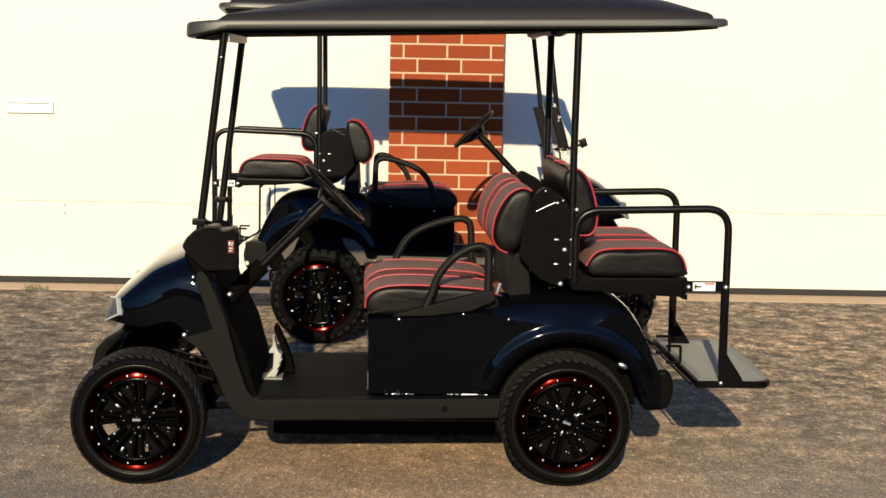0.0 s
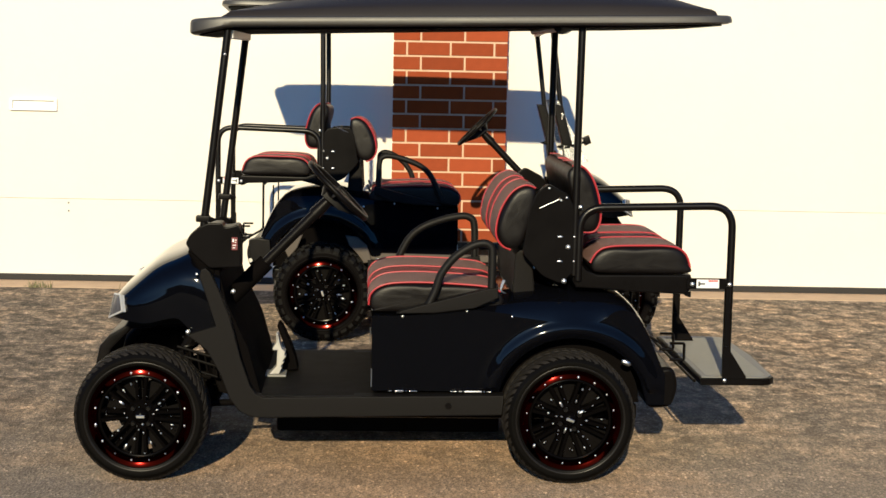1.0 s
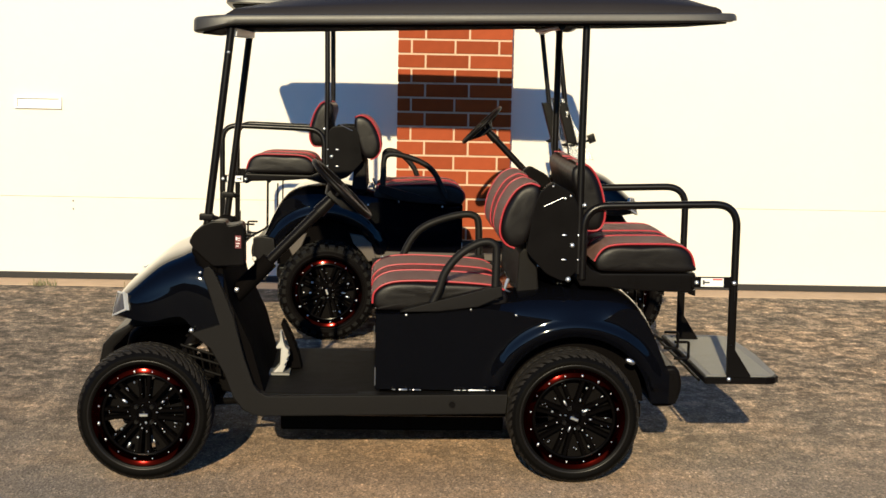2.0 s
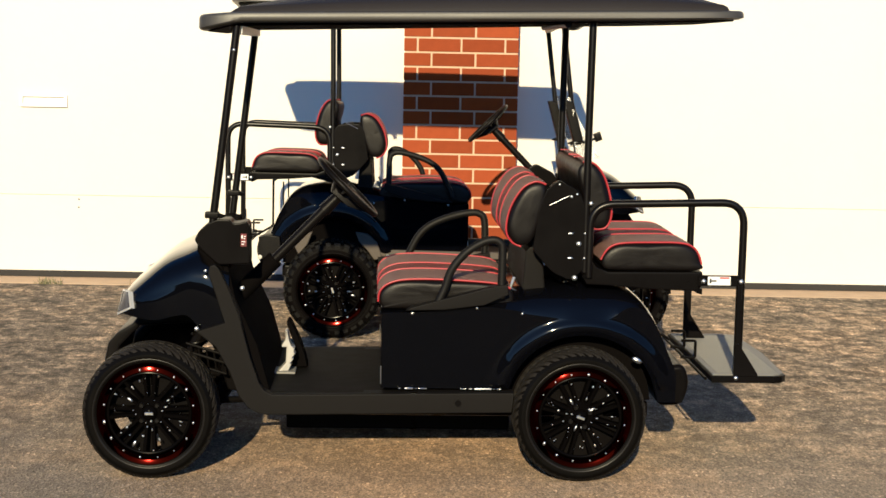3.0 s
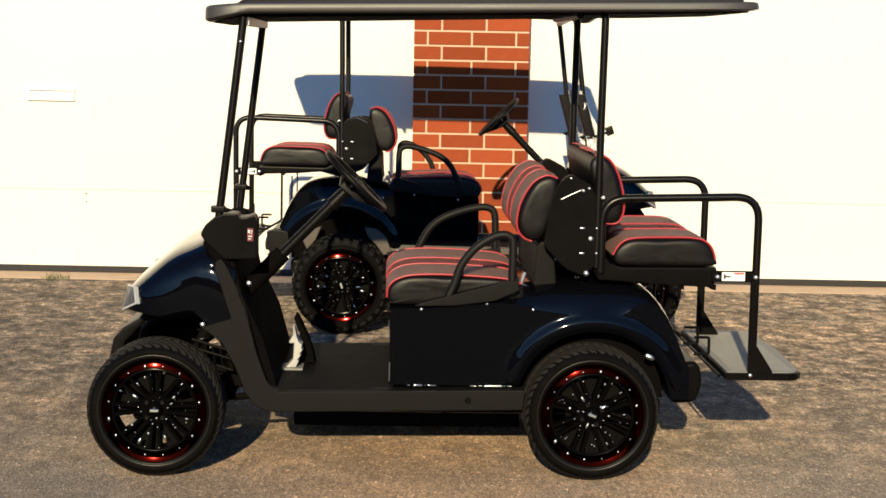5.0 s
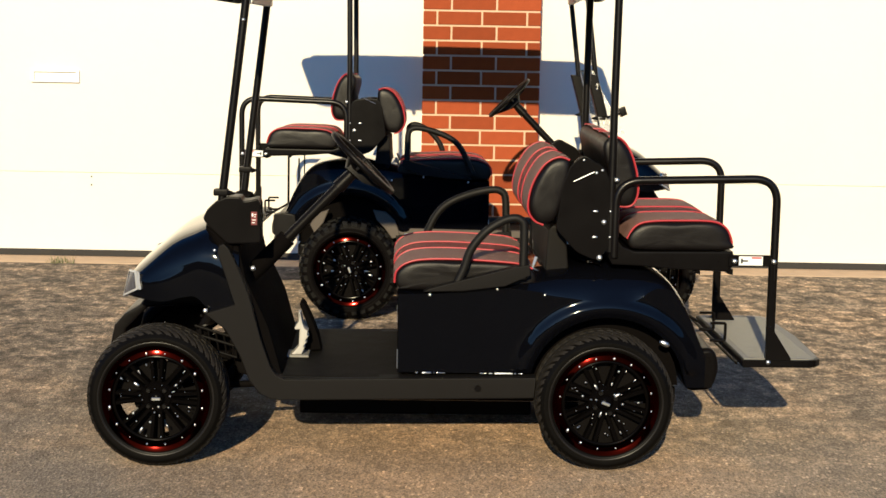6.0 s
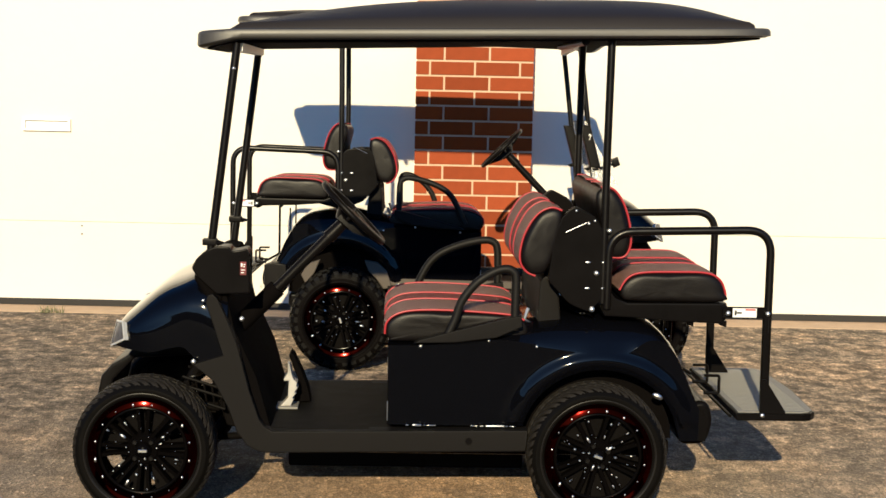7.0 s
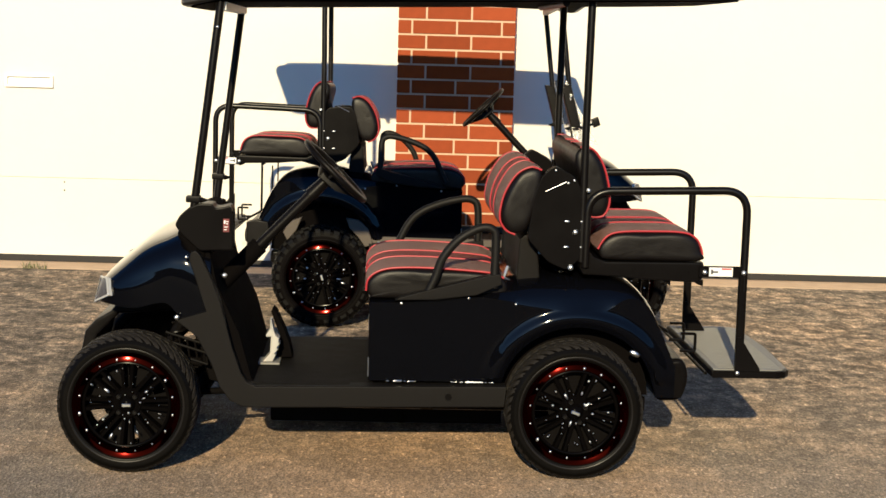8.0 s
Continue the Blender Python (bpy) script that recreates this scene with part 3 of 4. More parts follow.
def roof_bms(rake, inset, crown):
    """The rim, a dark sheet for the shade below and the domed top of the canopy, which slopes a little towards the
    front.
    """
    def slope(x):
        return rake * (x - 1.43) + 0.046
    rim = bmesh.new()
    n = 96
    x0, x1, y0, y1 = -0.664, 1.448, 0.045 + inset, 1.135 - inset
    loop = []
    for i in range(n):
        a = 2 * math.pi * i / n
        c, s = math.cos(a), math.sin(a)
        e = 0.13
        loop.append(((x0 + x1) / 2 + (x1 - x0) / 2 * math.copysign(abs(c) ** e, c), (y0 + y1) / 2 + (y1 - y0) / 2 * math.copysign(abs(s) ** e, s)))
    prof = [(0.12, 0.018), (0.04, 0.009), (0.016, 0.011), (0.005, 0.016), (0.0, 0.023), (0.001, 0.038), (0.005, 0.047), (0.014, 0.051), (0.05, 0.053), (0.2, 0.055)]
    rings = []
    cx, cy = (x0 + x1) / 2, (y0 + y1) / 2
    for x, y in loop:
        row = []
        for ins, dz in prof:
            px, py = cx + (x - cx) * (1 - ins / ((x1 - x0) / 2)), cy + (y - cy) * (1 - ins / ((y1 - y0) / 2))
            front = max(0.0, min(1.0, (-0.50 - px) / 0.15))
            back = max(0.0, min(1.0, (px - 1.0) / 0.4))
            z = 1.752 + slope(px) + dz - 0.030 * front * (1 if dz < 0.03 else 0.25) + 0.007 * back * (1 if dz < 0.02 else 0.0)
            row.append(rim.verts.new((px, py, z)))
        rings.append(row)
    for a, c in zip(rings, rings[1:] + rings[:1]):
        for j in range(len(prof) - 1):
            rim.faces.new((a[j], a[j + 1], c[j + 1], c[j]))
    rim.faces.new([r[0] for r in rings])
    # dark sheet under the rim, put there for the shade below the roof
    under_shade = bmesh.new()
    low = []
    for x, y in loop:
        px, py = cx + (x - cx) * (1 - 0.034 / ((x1 - x0) / 2)), cy + (y - cy) * (1 - 0.034 / ((y1 - y0) / 2))
        front = max(0.0, min(1.0, (-0.50 - px) / 0.15))
        z = 1.752 + slope(px) + 0.0045 - 0.030 * front + 0.007 * max(0.0, min(1.0, (px - 1.0) / 0.4))
        low.append((under_shade.verts.new((px, py, z)), under_shade.verts.new((px, py, z + 0.012))))
    under_shade.faces.new([a for a, _ in low])
    for (a, c), (e, g) in zip(low, low[1:] + low[:1]):
        under_shade.faces.new((a, e, g, c))
    dome = bmesh.new()
    gx, gy = 60, 30
    ax0, ax1, ay0, ay1 = x0 + 0.125, x1 - 0.07, y0 + 0.035, y1 - 0.035
    grid = []
    for i in range(gx + 1):
        row = []
        for j in range(gy + 1):
            # close rows at the edges make the upright flange of the dome
            u, v = (math.copysign(1 - (1 - abs(k)) ** 1.4, k) for k in (2 * i / gx - 1, 2 * j / gy - 1))
            x, y = (ax0 + ax1) / 2 + (ax1 - ax0) / 2 * u, (ay0 + ay1) / 2 + (ay1 - ay0) / 2 * v
            edge = min((1 - abs(v)) * 0.5, (1 + u) * 0.3 if u < 0 else (1 - u) * 0.95)
            h = (1 - abs(u) ** (2.2 if u < 0 else 5.5)) ** 0.95 * (1 - abs(v) ** 2.6) ** 0.75
            row.append(dome.verts.new((x, y, 1.801 + slope(x) + 0.022 * min(1.0, edge / 0.012) + crown * h)))
        grid.append(row)
    for i in range(gx):
        for j in range(gy):
            dome.faces.new((grid[i][j], grid[i + 1][j], grid[i + 1][j + 1], grid[i][j + 1]))
    return rim, dome, under_shade


def closed_curve(pts, k=5):
    n = len(pts)
    out = []
    for i in range(n):
        a, b, c, d = (Vector(pts[(i + o) % n]) for o in (-1, 0, 1, 2))
        for j in range(k):
            u = j / k
            out.append(0.5 * (2 * b + (c - a) * u + (2 * a - 5 * b + 4 * c - d) * u * u + (3 * b - a - 3 * c + d) * u ** 3))
    return [(p.x, p.y) for p in out]


def cushion(cart, name, outline, face, y0, y1, label):
    """A padded seat part: black body, two grey panels with a maroon one between, and red piping.
    outline: its side, closed, in x and z; face: the part of the side that the panels cover."""
    prof = closed_curve([(x, z) for x, z in outline])
    bm = bmesh.new()
    cx = sum(p[0] for p in prof) / len(prof)
    cz = sum(p[1] for p in prof) / len(prof)
    steps = [(0.0, 0.93), (0.0025, 0.965), (0.007, 0.99), (0.014, 1.0)]
    ys = [(y0 + d, s) for d, s in steps] + [(y1 - d, s) for d, s in steps[::-1]]
    rows = []
    for y, s in ys:
        # the corners draw in by a fixed width, not by a share of the length
        row = []
        for x, z in prof:
            d = Vector((x - cx, z - cz))
            k = 1 - (1 - s) * 0.12 / max(d.length, 0.05)
            row.append(bm.verts.new((cx + d.x * k, y, cz + d.y * k)))
        rows.append(row)
    n = len(prof)
    for a, c in zip(rows, rows[1:]):
        for j in range(n):
            bm.faces.new((a[j], a[(j + 1) % n], c[(j + 1) % n], c[j]))
    # stitched end caps: a seam, then a soft wrinkled panel
    for ring, y, out in ((rows[0], y0, -1), (rows[-1], y1, 1)):
        base = [v.co.copy() for v in ring]
        last = ring
        for f, bulge in ((0.97, 0.0015), (0.92, 0.0035), (0.8, 0.0055), (0.6, 0.006), (0.3, 0.0062)):
            nxt = []
            for p in base:
                x, z = cx + (p.x - cx) * f, cz + (p.z - cz) * f
                crease = 0.0022 * noise.noise(Vector((x * 22, y * 7, z * 9))) + 0.001 * noise.noise(Vector((x * 60, y * 7, z * 50)))
                nxt.append(bm.verts.new((x, y + out * (bulge + crease * (1 - f) * 1.6), z)))
            for j in range(n):
                bm.faces.new((last[j], last[(j + 1) % n], nxt[(j + 1) % n], nxt[j]))
            last = nxt
        bm.faces.new(last)
    body = part(name, bm, M_VINYL, cart, label, 50)
    path = curve_path([(x, 0, z) for x, z in face], 6)
    nor = []
    for i, p in enumerate(path):
        d = path[min(i + 1, len(path) - 1)] - path[max(i - 1, 0)]
        nv = Vector((-d.z, 0, d.x)).normalized()
        if nv.dot(p - Vector((cx, 0, cz))) < 0:
            nv = -nv
        nor.append(nv)
    span = y1 - y0
    cuts = [y0 + 0.012, y0 + 0.39 * span, y0 + 0.61 * span, y1 - 0.012]
    for k in range(3):
        a, c = cuts[k] , cuts[k + 1]
        bm = bmesh.new()
        rows = []
        for p, nv in zip(path, nor):
            row = []
            for q in range(9):
                u = q / 8
                puff = 0.003 + 0.007 * (1 - (2 * u - 1) ** 4) * (1 if k != 1 else 0.3)
                w = p + nv * puff
                row.append(bm.verts.new((w.x, a + (c - a) * u, w.z)))
            rows.append(row)
        for r0, r1 in zip(rows, rows[1:]):
            for q in range(8):
                bm.faces.new((r0[q], r0[q + 1], r1[q + 1], r1[q]))
        bmesh.ops.solidify(bm, geom=bm.faces[:], thickness=0.01)
        part("panel", bm, M_GREY if k != 1 else M_BROWN, body, "taupe grey vinyl panel" if k != 1 else "maroon brown vinyl panel", 50)
    for y in cuts:
        bm = bmesh.new()
        tube(bm, [p + nv * 0.005 + Vector((0, y, 0)) for p, nv in zip(path, nor)], 0.004, 8)
        part("piping", bm, M_RED, body, "red piping")
    return body


def bolt_or_glint(cart, x, y, z, r=0.009, near=True, long=1.0):
    bm = bmesh.new()
    bmesh.ops.create_uvsphere(bm, u_segments=12, v_segments=8, radius=r, matrix=Matrix.Translation((x, y, z)) @ Matrix.Diagonal((long, 0.7, 1, 1)))
    bmesh.ops.create_cone(bm, cap_ends=True, segments=14, radius1=r * 1.05, radius2=r * 1.05, depth=0.004, matrix=Matrix.Translation((x, y + (0.004 if near else -0.004), z)) @ Matrix.Rotation(radians(90), 4, "X"))
    part("bolt_or_glint", bm, M_POLISHED, cart, "bright steel bolt or bead at a sun glint")


def build_cart(name, m, lift, ws, tyre_label, label):
    cart = new(name)
    cart.empty_display_size = 0.3
    # the lifted cart leans a little on its springs
    LIFT[0] = Matrix.Translation((0, WIDE, lift)) @ Matrix.Rotation(radians(1.8 if lift else 0.0), 4, "X") @ Matrix.Translation((0, -WIDE, 0))
    tagged(cart, label, "golf cart", group="parked golf carts")
    part("front_cowl", cowl_bm(), M_NAVY, cart, "glossy navy black painted front cowl", 40)
    part("rear_body", rear_body_bm(0, 82), M_NAVY, cart, "glossy navy black painted rear body and fenders", 29)
    part("tail_panel", rear_body_bm(81, 84), M_FLAT, cart, "black plastic tail panel", 32)
    # short steel beads along the body edges stand for sun glints on the paint
    for y in (0.0985, WIDE - 0.0985):
        for xa, xb in ((0.125, 0.134), (0.15, 0.182), (0.192, 0.197), (0.206, 0.236), (0.37, 0.392), (0.402, 0.415), (0.424, 0.492), (0.498, 0.505), (0.514, 0.53)):
            part("edge_glint", tube(bmesh.new(), [(xa + (xb - xa) * i / 12, y, 0.3535 + 0.0012 * math.sin(i * 2.4 + xa * 50)) for i in range(13)], 0.002 + 0.0022 * (xb - xa > 0.03), 8), M_STEEL, cart, "steel bead for a sun glint on the body edge")
        part("edge_glint", tube(bmesh.new(), [(0.0555, y, 0.370), (0.0555, y, 0.442)], 0.0022, 8), M_STEEL, cart)
    rim, dome, under_shade = roof_bms(*((0.015, 0.045, 0.06) if lift else (0.0225, 0.0, 0.102)))
    roof = part("roof", rim, M_RIM_BAND, cart, "black satin plastic canopy roof", 40)
    drop, shift = (0.022, 0.04) if lift else (0.0, 0.0)
    roof.location.z -= drop
    if lift:
        pivot = Matrix.Translation((0, WIDE / 2, 1.8))
        roof.matrix_basis = roof.matrix_basis @ pivot @ Matrix.Rotation(radians(1.5), 4, "X") @ pivot.inverted()
    part("roof_dome", dome, M_ROOF, roof, smooth=60)
    part("roof_shade", under_shade, M_RUBBER, roof, "dark sheet for the shade under the roof")

    # rocker and cowl trim, one piece a side
    outline = [(-0.592, 0.838), (-0.575, 0.822), (-0.54, 0.748), (-0.50, 0.648), (-0.455, 0.481), (-0.418, 0.375), (-0.398, 0.345), (-0.366, 0.329), (0.579, 0.345), (0.574, 0.265), (-0.388, 0.247), (-0.420, 0.252), (-0.460, 0.272), (-0.499, 0.323), (-0.532, 0.413), (-0.587, 0.513), (-0.664, 0.575), (-0.552, 0.61), (-0.583, 0.703), (-0.618, 0.805), (-0.610, 0.832)]
    for y0, y1 in sides(0.068, 0.15):
        bm = slab(bmesh.new(), outline, y0, y1, 0.006, 2)
        trim = part("rocker_trim", bm, M_TRIM, cart, "charcoal textured plastic sill trim", 40)
        bm = bmesh.new()
        yy = y0 - 0.001 if y0 < 0.5 else y1 + 0.001
        bmesh.ops.create_cone(bm, cap_ends=True, segments=18, radius1=0.013, radius2=0.013, depth=0.004, matrix=Matrix.Translation((0.36, yy, 0.302)) @ Matrix.Rotation(radians(90), 4, "X"))
        part("plug", bm, M_FLAT, trim, "round black plug")

    # dash, kick panel, floor
    bm = slab(bmesh.new(), closed_curve([(-0.665, 0.885), (-0.66, 0.912), (-0.645, 0.932), (-0.62, 0.940), (-0.585, 0.936), (-0.565, 0.918), (-0.56, 0.80), (-0.61, 0.80), (-0.65, 0.86)], 3), 0.11, 1.07, 0.02, 3)
    dash = part("dashboard", bm, M_RUBBER, cart, "black moulded dashboard", 40)
    if not lift:
        bm = bmesh.new()
        box(bm, -0.493, -0.470, 0.0785, 0.0812, 0.908, 0.958, 0.0008, 1)
        lab = part("sticker", bm, M_STICKER_DIM, dash, "white and red warning sticker")
        for x0, z0, w, h in ((-0.490, 0.940, 0.006, 0.012), (-0.481, 0.946, 0.008, 0.003), (-0.481, 0.938, 0.006, 0.003), (-0.489, 0.926, 0.014, 0.003), (-0.489, 0.916, 0.010, 0.003)):
            part("print", box(bmesh.new(), x0, x0 + w, 0.0768, 0.0780, z0, z0 + h), M_LABEL, lab)
    bm = slab(bmesh.new(), [(-0.62, 0.88), (-0.555, 0.88), (-0.515, 0.70), (-0.43, 0.52), (-0.375, 0.325), (-0.50, 0.325)], 0.12, 1.06, 0.01)
    part("kick_panel", bm, M_RUBBER, cart)
    bm = bmesh.new()
    box(bm, -0.40, 0.08, 0.10, 1.08, 0.295, 0.335, 0.006)
    floor = part("floor_panel", bm, M_MAT, cart, "smooth black rubber floor mat")
    # pedals
    bm = slab(bmesh.new(), [(-0.372, 0.338), (-0.345, 0.345), (-0.325, 0.345), (-0.312, 0.372), (-0.317, 0.378), (-0.304, 0.395), (-0.309, 0.401), (-0.297, 0.418), (-0.302, 0.425), (-0.300, 0.44), (-0.314, 0.452), (-0.322, 0.475), (-0.330, 0.515), (-0.339, 0.515), (-0.338, 0.480), (-0.354, 0.452), (-0.352, 0.444), (-0.334, 0.445), (-0.337, 0.38)], 0.46, 0.53, 0.006)
    ped = part("pedal", bm, M_PEDAL, cart, "bare cast aluminium accelerator pedal")
    bm = bmesh.new()
    box(bm, -0.385, -0.295, 0.44, 0.56, 0.336, 0.346, 0.004)
    part("pedal_base", bm, M_TREADPLATE, ped)
    bm = slab(bmesh.new(), [(-0.335, 0.34), (-0.25, 0.345), (-0.262, 0.40), (-0.285, 0.46), (-0.318, 0.53), (-0.332, 0.545), (-0.34, 0.53), (-0.325, 0.49), (-0.302, 0.43)], 0.56, 0.66, 0.006)
    part("pedal", bm, M_RUBBER, cart, "black brake pedal")

    # steering
    ctr = Vector((-0.087, 0.35, 1.123))
    t1, t2 = Vector((0.715, 0, -0.699)), Vector((0, 1, 0))
    bm = tube(bmesh.new(), [ctr + (t1 * math.cos(a) + t2 * math.sin(a)) * 0.154 for a in [2 * math.pi * i / 48 for i in range(48)]], 0.0125, 10, True)
    wheel = part("steering_wheel", bm, M_PLASTIC, cart, "black steering wheel", 60)
    nn = t1.cross(t2)
    if nn.z > 0:
        nn = -nn
    bm = bmesh.new()
    for a in (math.pi / 2, -math.pi / 2, math.pi):
        d = t1 * math.cos(a) + t2 * math.sin(a)
        tube(bm, [ctr + nn * 0.03 + d * 0.02, ctr + nn * 0.02 + d * 0.09, ctr + d * 0.148], 0.011, 8, flat=0.6)
    part("spoke", bm, M_PLASTIC, wheel)
    bm = bmesh.new()
    bmesh.ops.create_cone(bm, cap_ends=True, segments=24, radius1=0.074, radius2=0.036, depth=0.055, matrix=Matrix.Translation(ctr + nn * 0.032) @ nn.to_track_quat("Z", "Y").to_matrix().to_4x4())
    part("hub", bm, M_PLASTIC, wheel)
    bm = bmesh.new()
    for k, (d, w, lo, hi) in enumerate(((-0.03, 0.045, 0.0, 0.055), (0.05, 0.06, -0.004, 0.05), (0.146, 0.03, -0.006, 0.008))):
        ring = [bm.verts.new(ctr + t1 * d + t2 * sy * w + nn * h) for sy, h in ((-1, lo), (1, lo), (1, hi), (-1, hi))]
        if k:
            for q in range(4):
                bm.faces.new((last[q], last[(q + 1) % 4], ring[(q + 1) % 4], ring[q]))
        if k != 1:
            bm.faces.new(ring)
        last = ring
    part("horn_pad", bm, M_PLASTIC, wheel, "black moulded horn pad", 40)
    bm = tube(bmesh.new(), [ctr + nn * 0.03, ctr + nn * 0.12, Vector((-0.50, 0.35, 0.70)), Vector((-0.56, 0.35, 0.64))], 0.021, 12)
    col = part("steering_column", bm, M_PLASTIC, cart)
    bm = bmesh.new()
    q = nn.to_track_quat("Z", "Y").to_matrix().to_4x4()
    bmesh.ops.create_cone(bm, cap_ends=True, segments=20, radius1=0.021, radius2=0.027, depth=0.10, matrix=Matrix.Translation(ctr + nn * 0.085) @ q)
    part("column_shroud", bm, M_PLASTIC, col)
    part("column_boot", tube(bmesh.new(), [(-0.375, 0.35, 0.828), (-0.40, 0.35, 0.802), (-0.49, 0.35, 0.71), (-0.57, 0.35, 0.628)], 0.036, 14), M_RUBBER, col, "black rubber column boot", 40)

    # headlights
    for s in (0, 1):
        def P(x, y, z):
            return Vector((x, y if not s else WIDE - y, z))
        c4 = [P(-0.985, 0.215, 0.612), P(-0.962, 0.225, 0.714), P(-0.925, 0.138, 0.722), P(-0.914, 0.112, 0.655)]
        mid = sum(c4, Vector()) / 4
        outn = (c4[1] - c4[0]).cross(c4[3] - c4[0]).normalized()
        if outn.x > 0:
            outn = -outn
        bm = bmesh.new()
        oo = [bm.verts.new(p + outn * 0.005) for p in c4]
        ii = [bm.verts.new(mid + (p - mid) * 0.84 + outn * 0.007) for p in c4]
        bb = [bm.verts.new(mid + (p - mid) * 0.92 - outn * 0.012) for p in c4]
        for k in range(4):
            bm.faces.new((oo[k], oo[(k + 1) % 4], ii[(k + 1) % 4], ii[k]))
            bm.faces.new((oo[k], bb[k], bb[(k + 1) % 4], oo[(k + 1) % 4]))
        bm.faces.new(bb)
        hl = part("headlight", bm, M_BEZEL, cart, "chrome framed headlight")
        bm = bmesh.new()
        lo = [bm.verts.new(mid + (p - mid) * 0.85 + outn * 0.005) for p in c4]
        hi = bm.verts.new(mid + outn * 0.011)
        for k in range(4):
            bm.faces.new((lo[k], lo[(k + 1) % 4], hi))
        part("lens", bm, M_LENS, hl, "smoked clear lens", 60)
    # inner front fender and bumper
    bm = slab(bmesh.new(), [(-1.065, 0.40), (-1.05, 0.475), (-1.01, 0.52), (-0.95, 0.556), (-0.90, 0.628), (-0.62, 0.628), (-0.62, 0.50), (-0.70, 0.56), (-0.92, 0.545), (-1.0, 0.46), (-1.02, 0.38)], 0.36, 0.82, 0.012)
    part("front_bumper", bm, M_PLASTIC, cart, "black plastic front bumper")
    bm = slab(bmesh.new(), [(-0.66, 0.60), (-0.50, 0.60), (-0.44, 0.40), (-0.48, 0.28), (-0.56, 0.30)], 0.30, 0.88, 0.01)
    part("inner_liner", bm, M_FLAT, cart)

    # black block that fills the rear arch, standing for the shade in the wheel well
    for wx in (0.853,):
        arc = [(wx + 0.288 * math.cos(a), 0.29 + 0.27 * math.sin(a)) for a in [math.pi * i / 20 for i in range(21)]]
        bm = slab(bmesh.new(), arc, 0.225, WIDE - 0.225, 0.0)
        part("wheel_well_shade", bm, M_RUBBER, cart)
    # seats; the lifted cart's tray is shallower and its seats a little wider
    up = 0.032 if lift else 0.0
    far = 1.055 if lift else 0.97
    bench = [(0.045, 0.70), (0.053, 0.732), (0.09, 0.762), (0.16, 0.776), (0.30, 0.777), (0.50, 0.765), (0.565, 0.74), (0.57, 0.69), (0.50, 0.672), (0.10, 0.665), (0.055, 0.675)]
    cushion(cart, "seat_cushion", bench, [(0.046, 0.69), (0.053, 0.732), (0.09, 0.762), (0.16, 0.776), (0.30, 0.777), (0.50, 0.765), (0.56, 0.745)], 0.125, far, "black, grey and red vinyl bench seat")
    fback = [(0.575, 0.928), (0.543, 0.985), (0.557, 1.066), (0.600, 1.140), (0.650, 1.168), (0.690, 1.155), (0.690, 1.08), (0.668, 1.0), (0.63, 0.932)]
    cushion(cart, "backrest", fback, [(0.600, 0.921), (0.563, 0.94), (0.543, 0.985), (0.557, 1.066), (0.600, 1.140), (0.650, 1.168), (0.69, 1.158)], 0.125, far, "black, grey and red vinyl front backrest")
    rback = [(0.865, 1.005), (0.925, 0.995), (0.948, 1.04), (0.943, 1.11), (0.918, 1.19), (0.880, 1.24), (0.835, 1.245), (0.815, 1.21), (0.835, 1.12)]
    cushion(cart, "rear_backrest", rback, [(0.885, 0.994), (0.928, 0.998), (0.948, 1.04), (0.943, 1.11), (0.918, 1.19), (0.880, 1.24), (0.835, 1.247)], 0.14, far - 0.015, "black, grey and red vinyl rear-facing backrest")
    rseat = [(0.925, 0.84), (0.922, 0.875), (0.95, 0.91), (1.0, 0.929), (1.12, 0.934), (1.24, 0.932), (1.29, 0.908), (1.31, 0.865), (1.308, 0.832), (1.1, 0.825), (0.96, 0.828)]
    cushion(cart, "rear_seat", rseat, [(0.921, 0.865), (0.95, 0.91), (1.0, 0.929), (1.12, 0.934), (1.24, 0.932), (1.29, 0.908), (1.311, 0.862), (1.309, 0.838)], 0.14, far - 0.015, "black, grey and red vinyl rear seat")

    # seat back bracket, supports and tray
    plate = [(p.x, p.y) for p in round_path([(0.69, 1.14 - up, 0), (0.735, 1.185 - 2.2 * up, 0), (0.822, 1.14 - up, 0), (0.852, 1.07, 0), (0.852, 0.84, 0), (0.80, 0.785, 0), (0.725, 0.815, 0), (0.642, 0.905, 0), (0.665, 1.07, 0), (0.69, 1.14 - up, 0)], 0.02, 3)][:-1]
    for y0, y1 in sides(0.118, 0.145):
        part("seat_bracket", slab(bmesh.new(), plate, y0, y1, 0.006), M_FLAT, cart, "black steel seat bracket", 40)
    bm = slab(bmesh.new(), [(0.70, 1.07), (0.80, 1.09), (0.83, 1.0), (0.82, 0.86), (0.74, 0.86), (0.69, 0.92)], 0.15, 1.03, 0.01)
    part("seat_back_shell", bm, M_RUBBER, cart)
    bm = slab(bmesh.new(), [(0.612, 0.70), (0.622, 0.89), (0.64, 0.91), (0.69, 0.91), (0.71, 0.70)], 0.20, 0.98, 0.012)
    part("seat_support", bm, M_TRIM, cart, "charcoal plastic seat support")
    for y in (0.30, 0.88):
        bm = tube(bmesh.new(), round_path([(0.555, y - 0.03, 0.69), (0.57, y - 0.03, 0.73), (0.588, y - 0.02, 0.775)], 0.02), 0.007, 10)
        part("support_strut", bm, M_STEEL, cart, "bare steel strut")
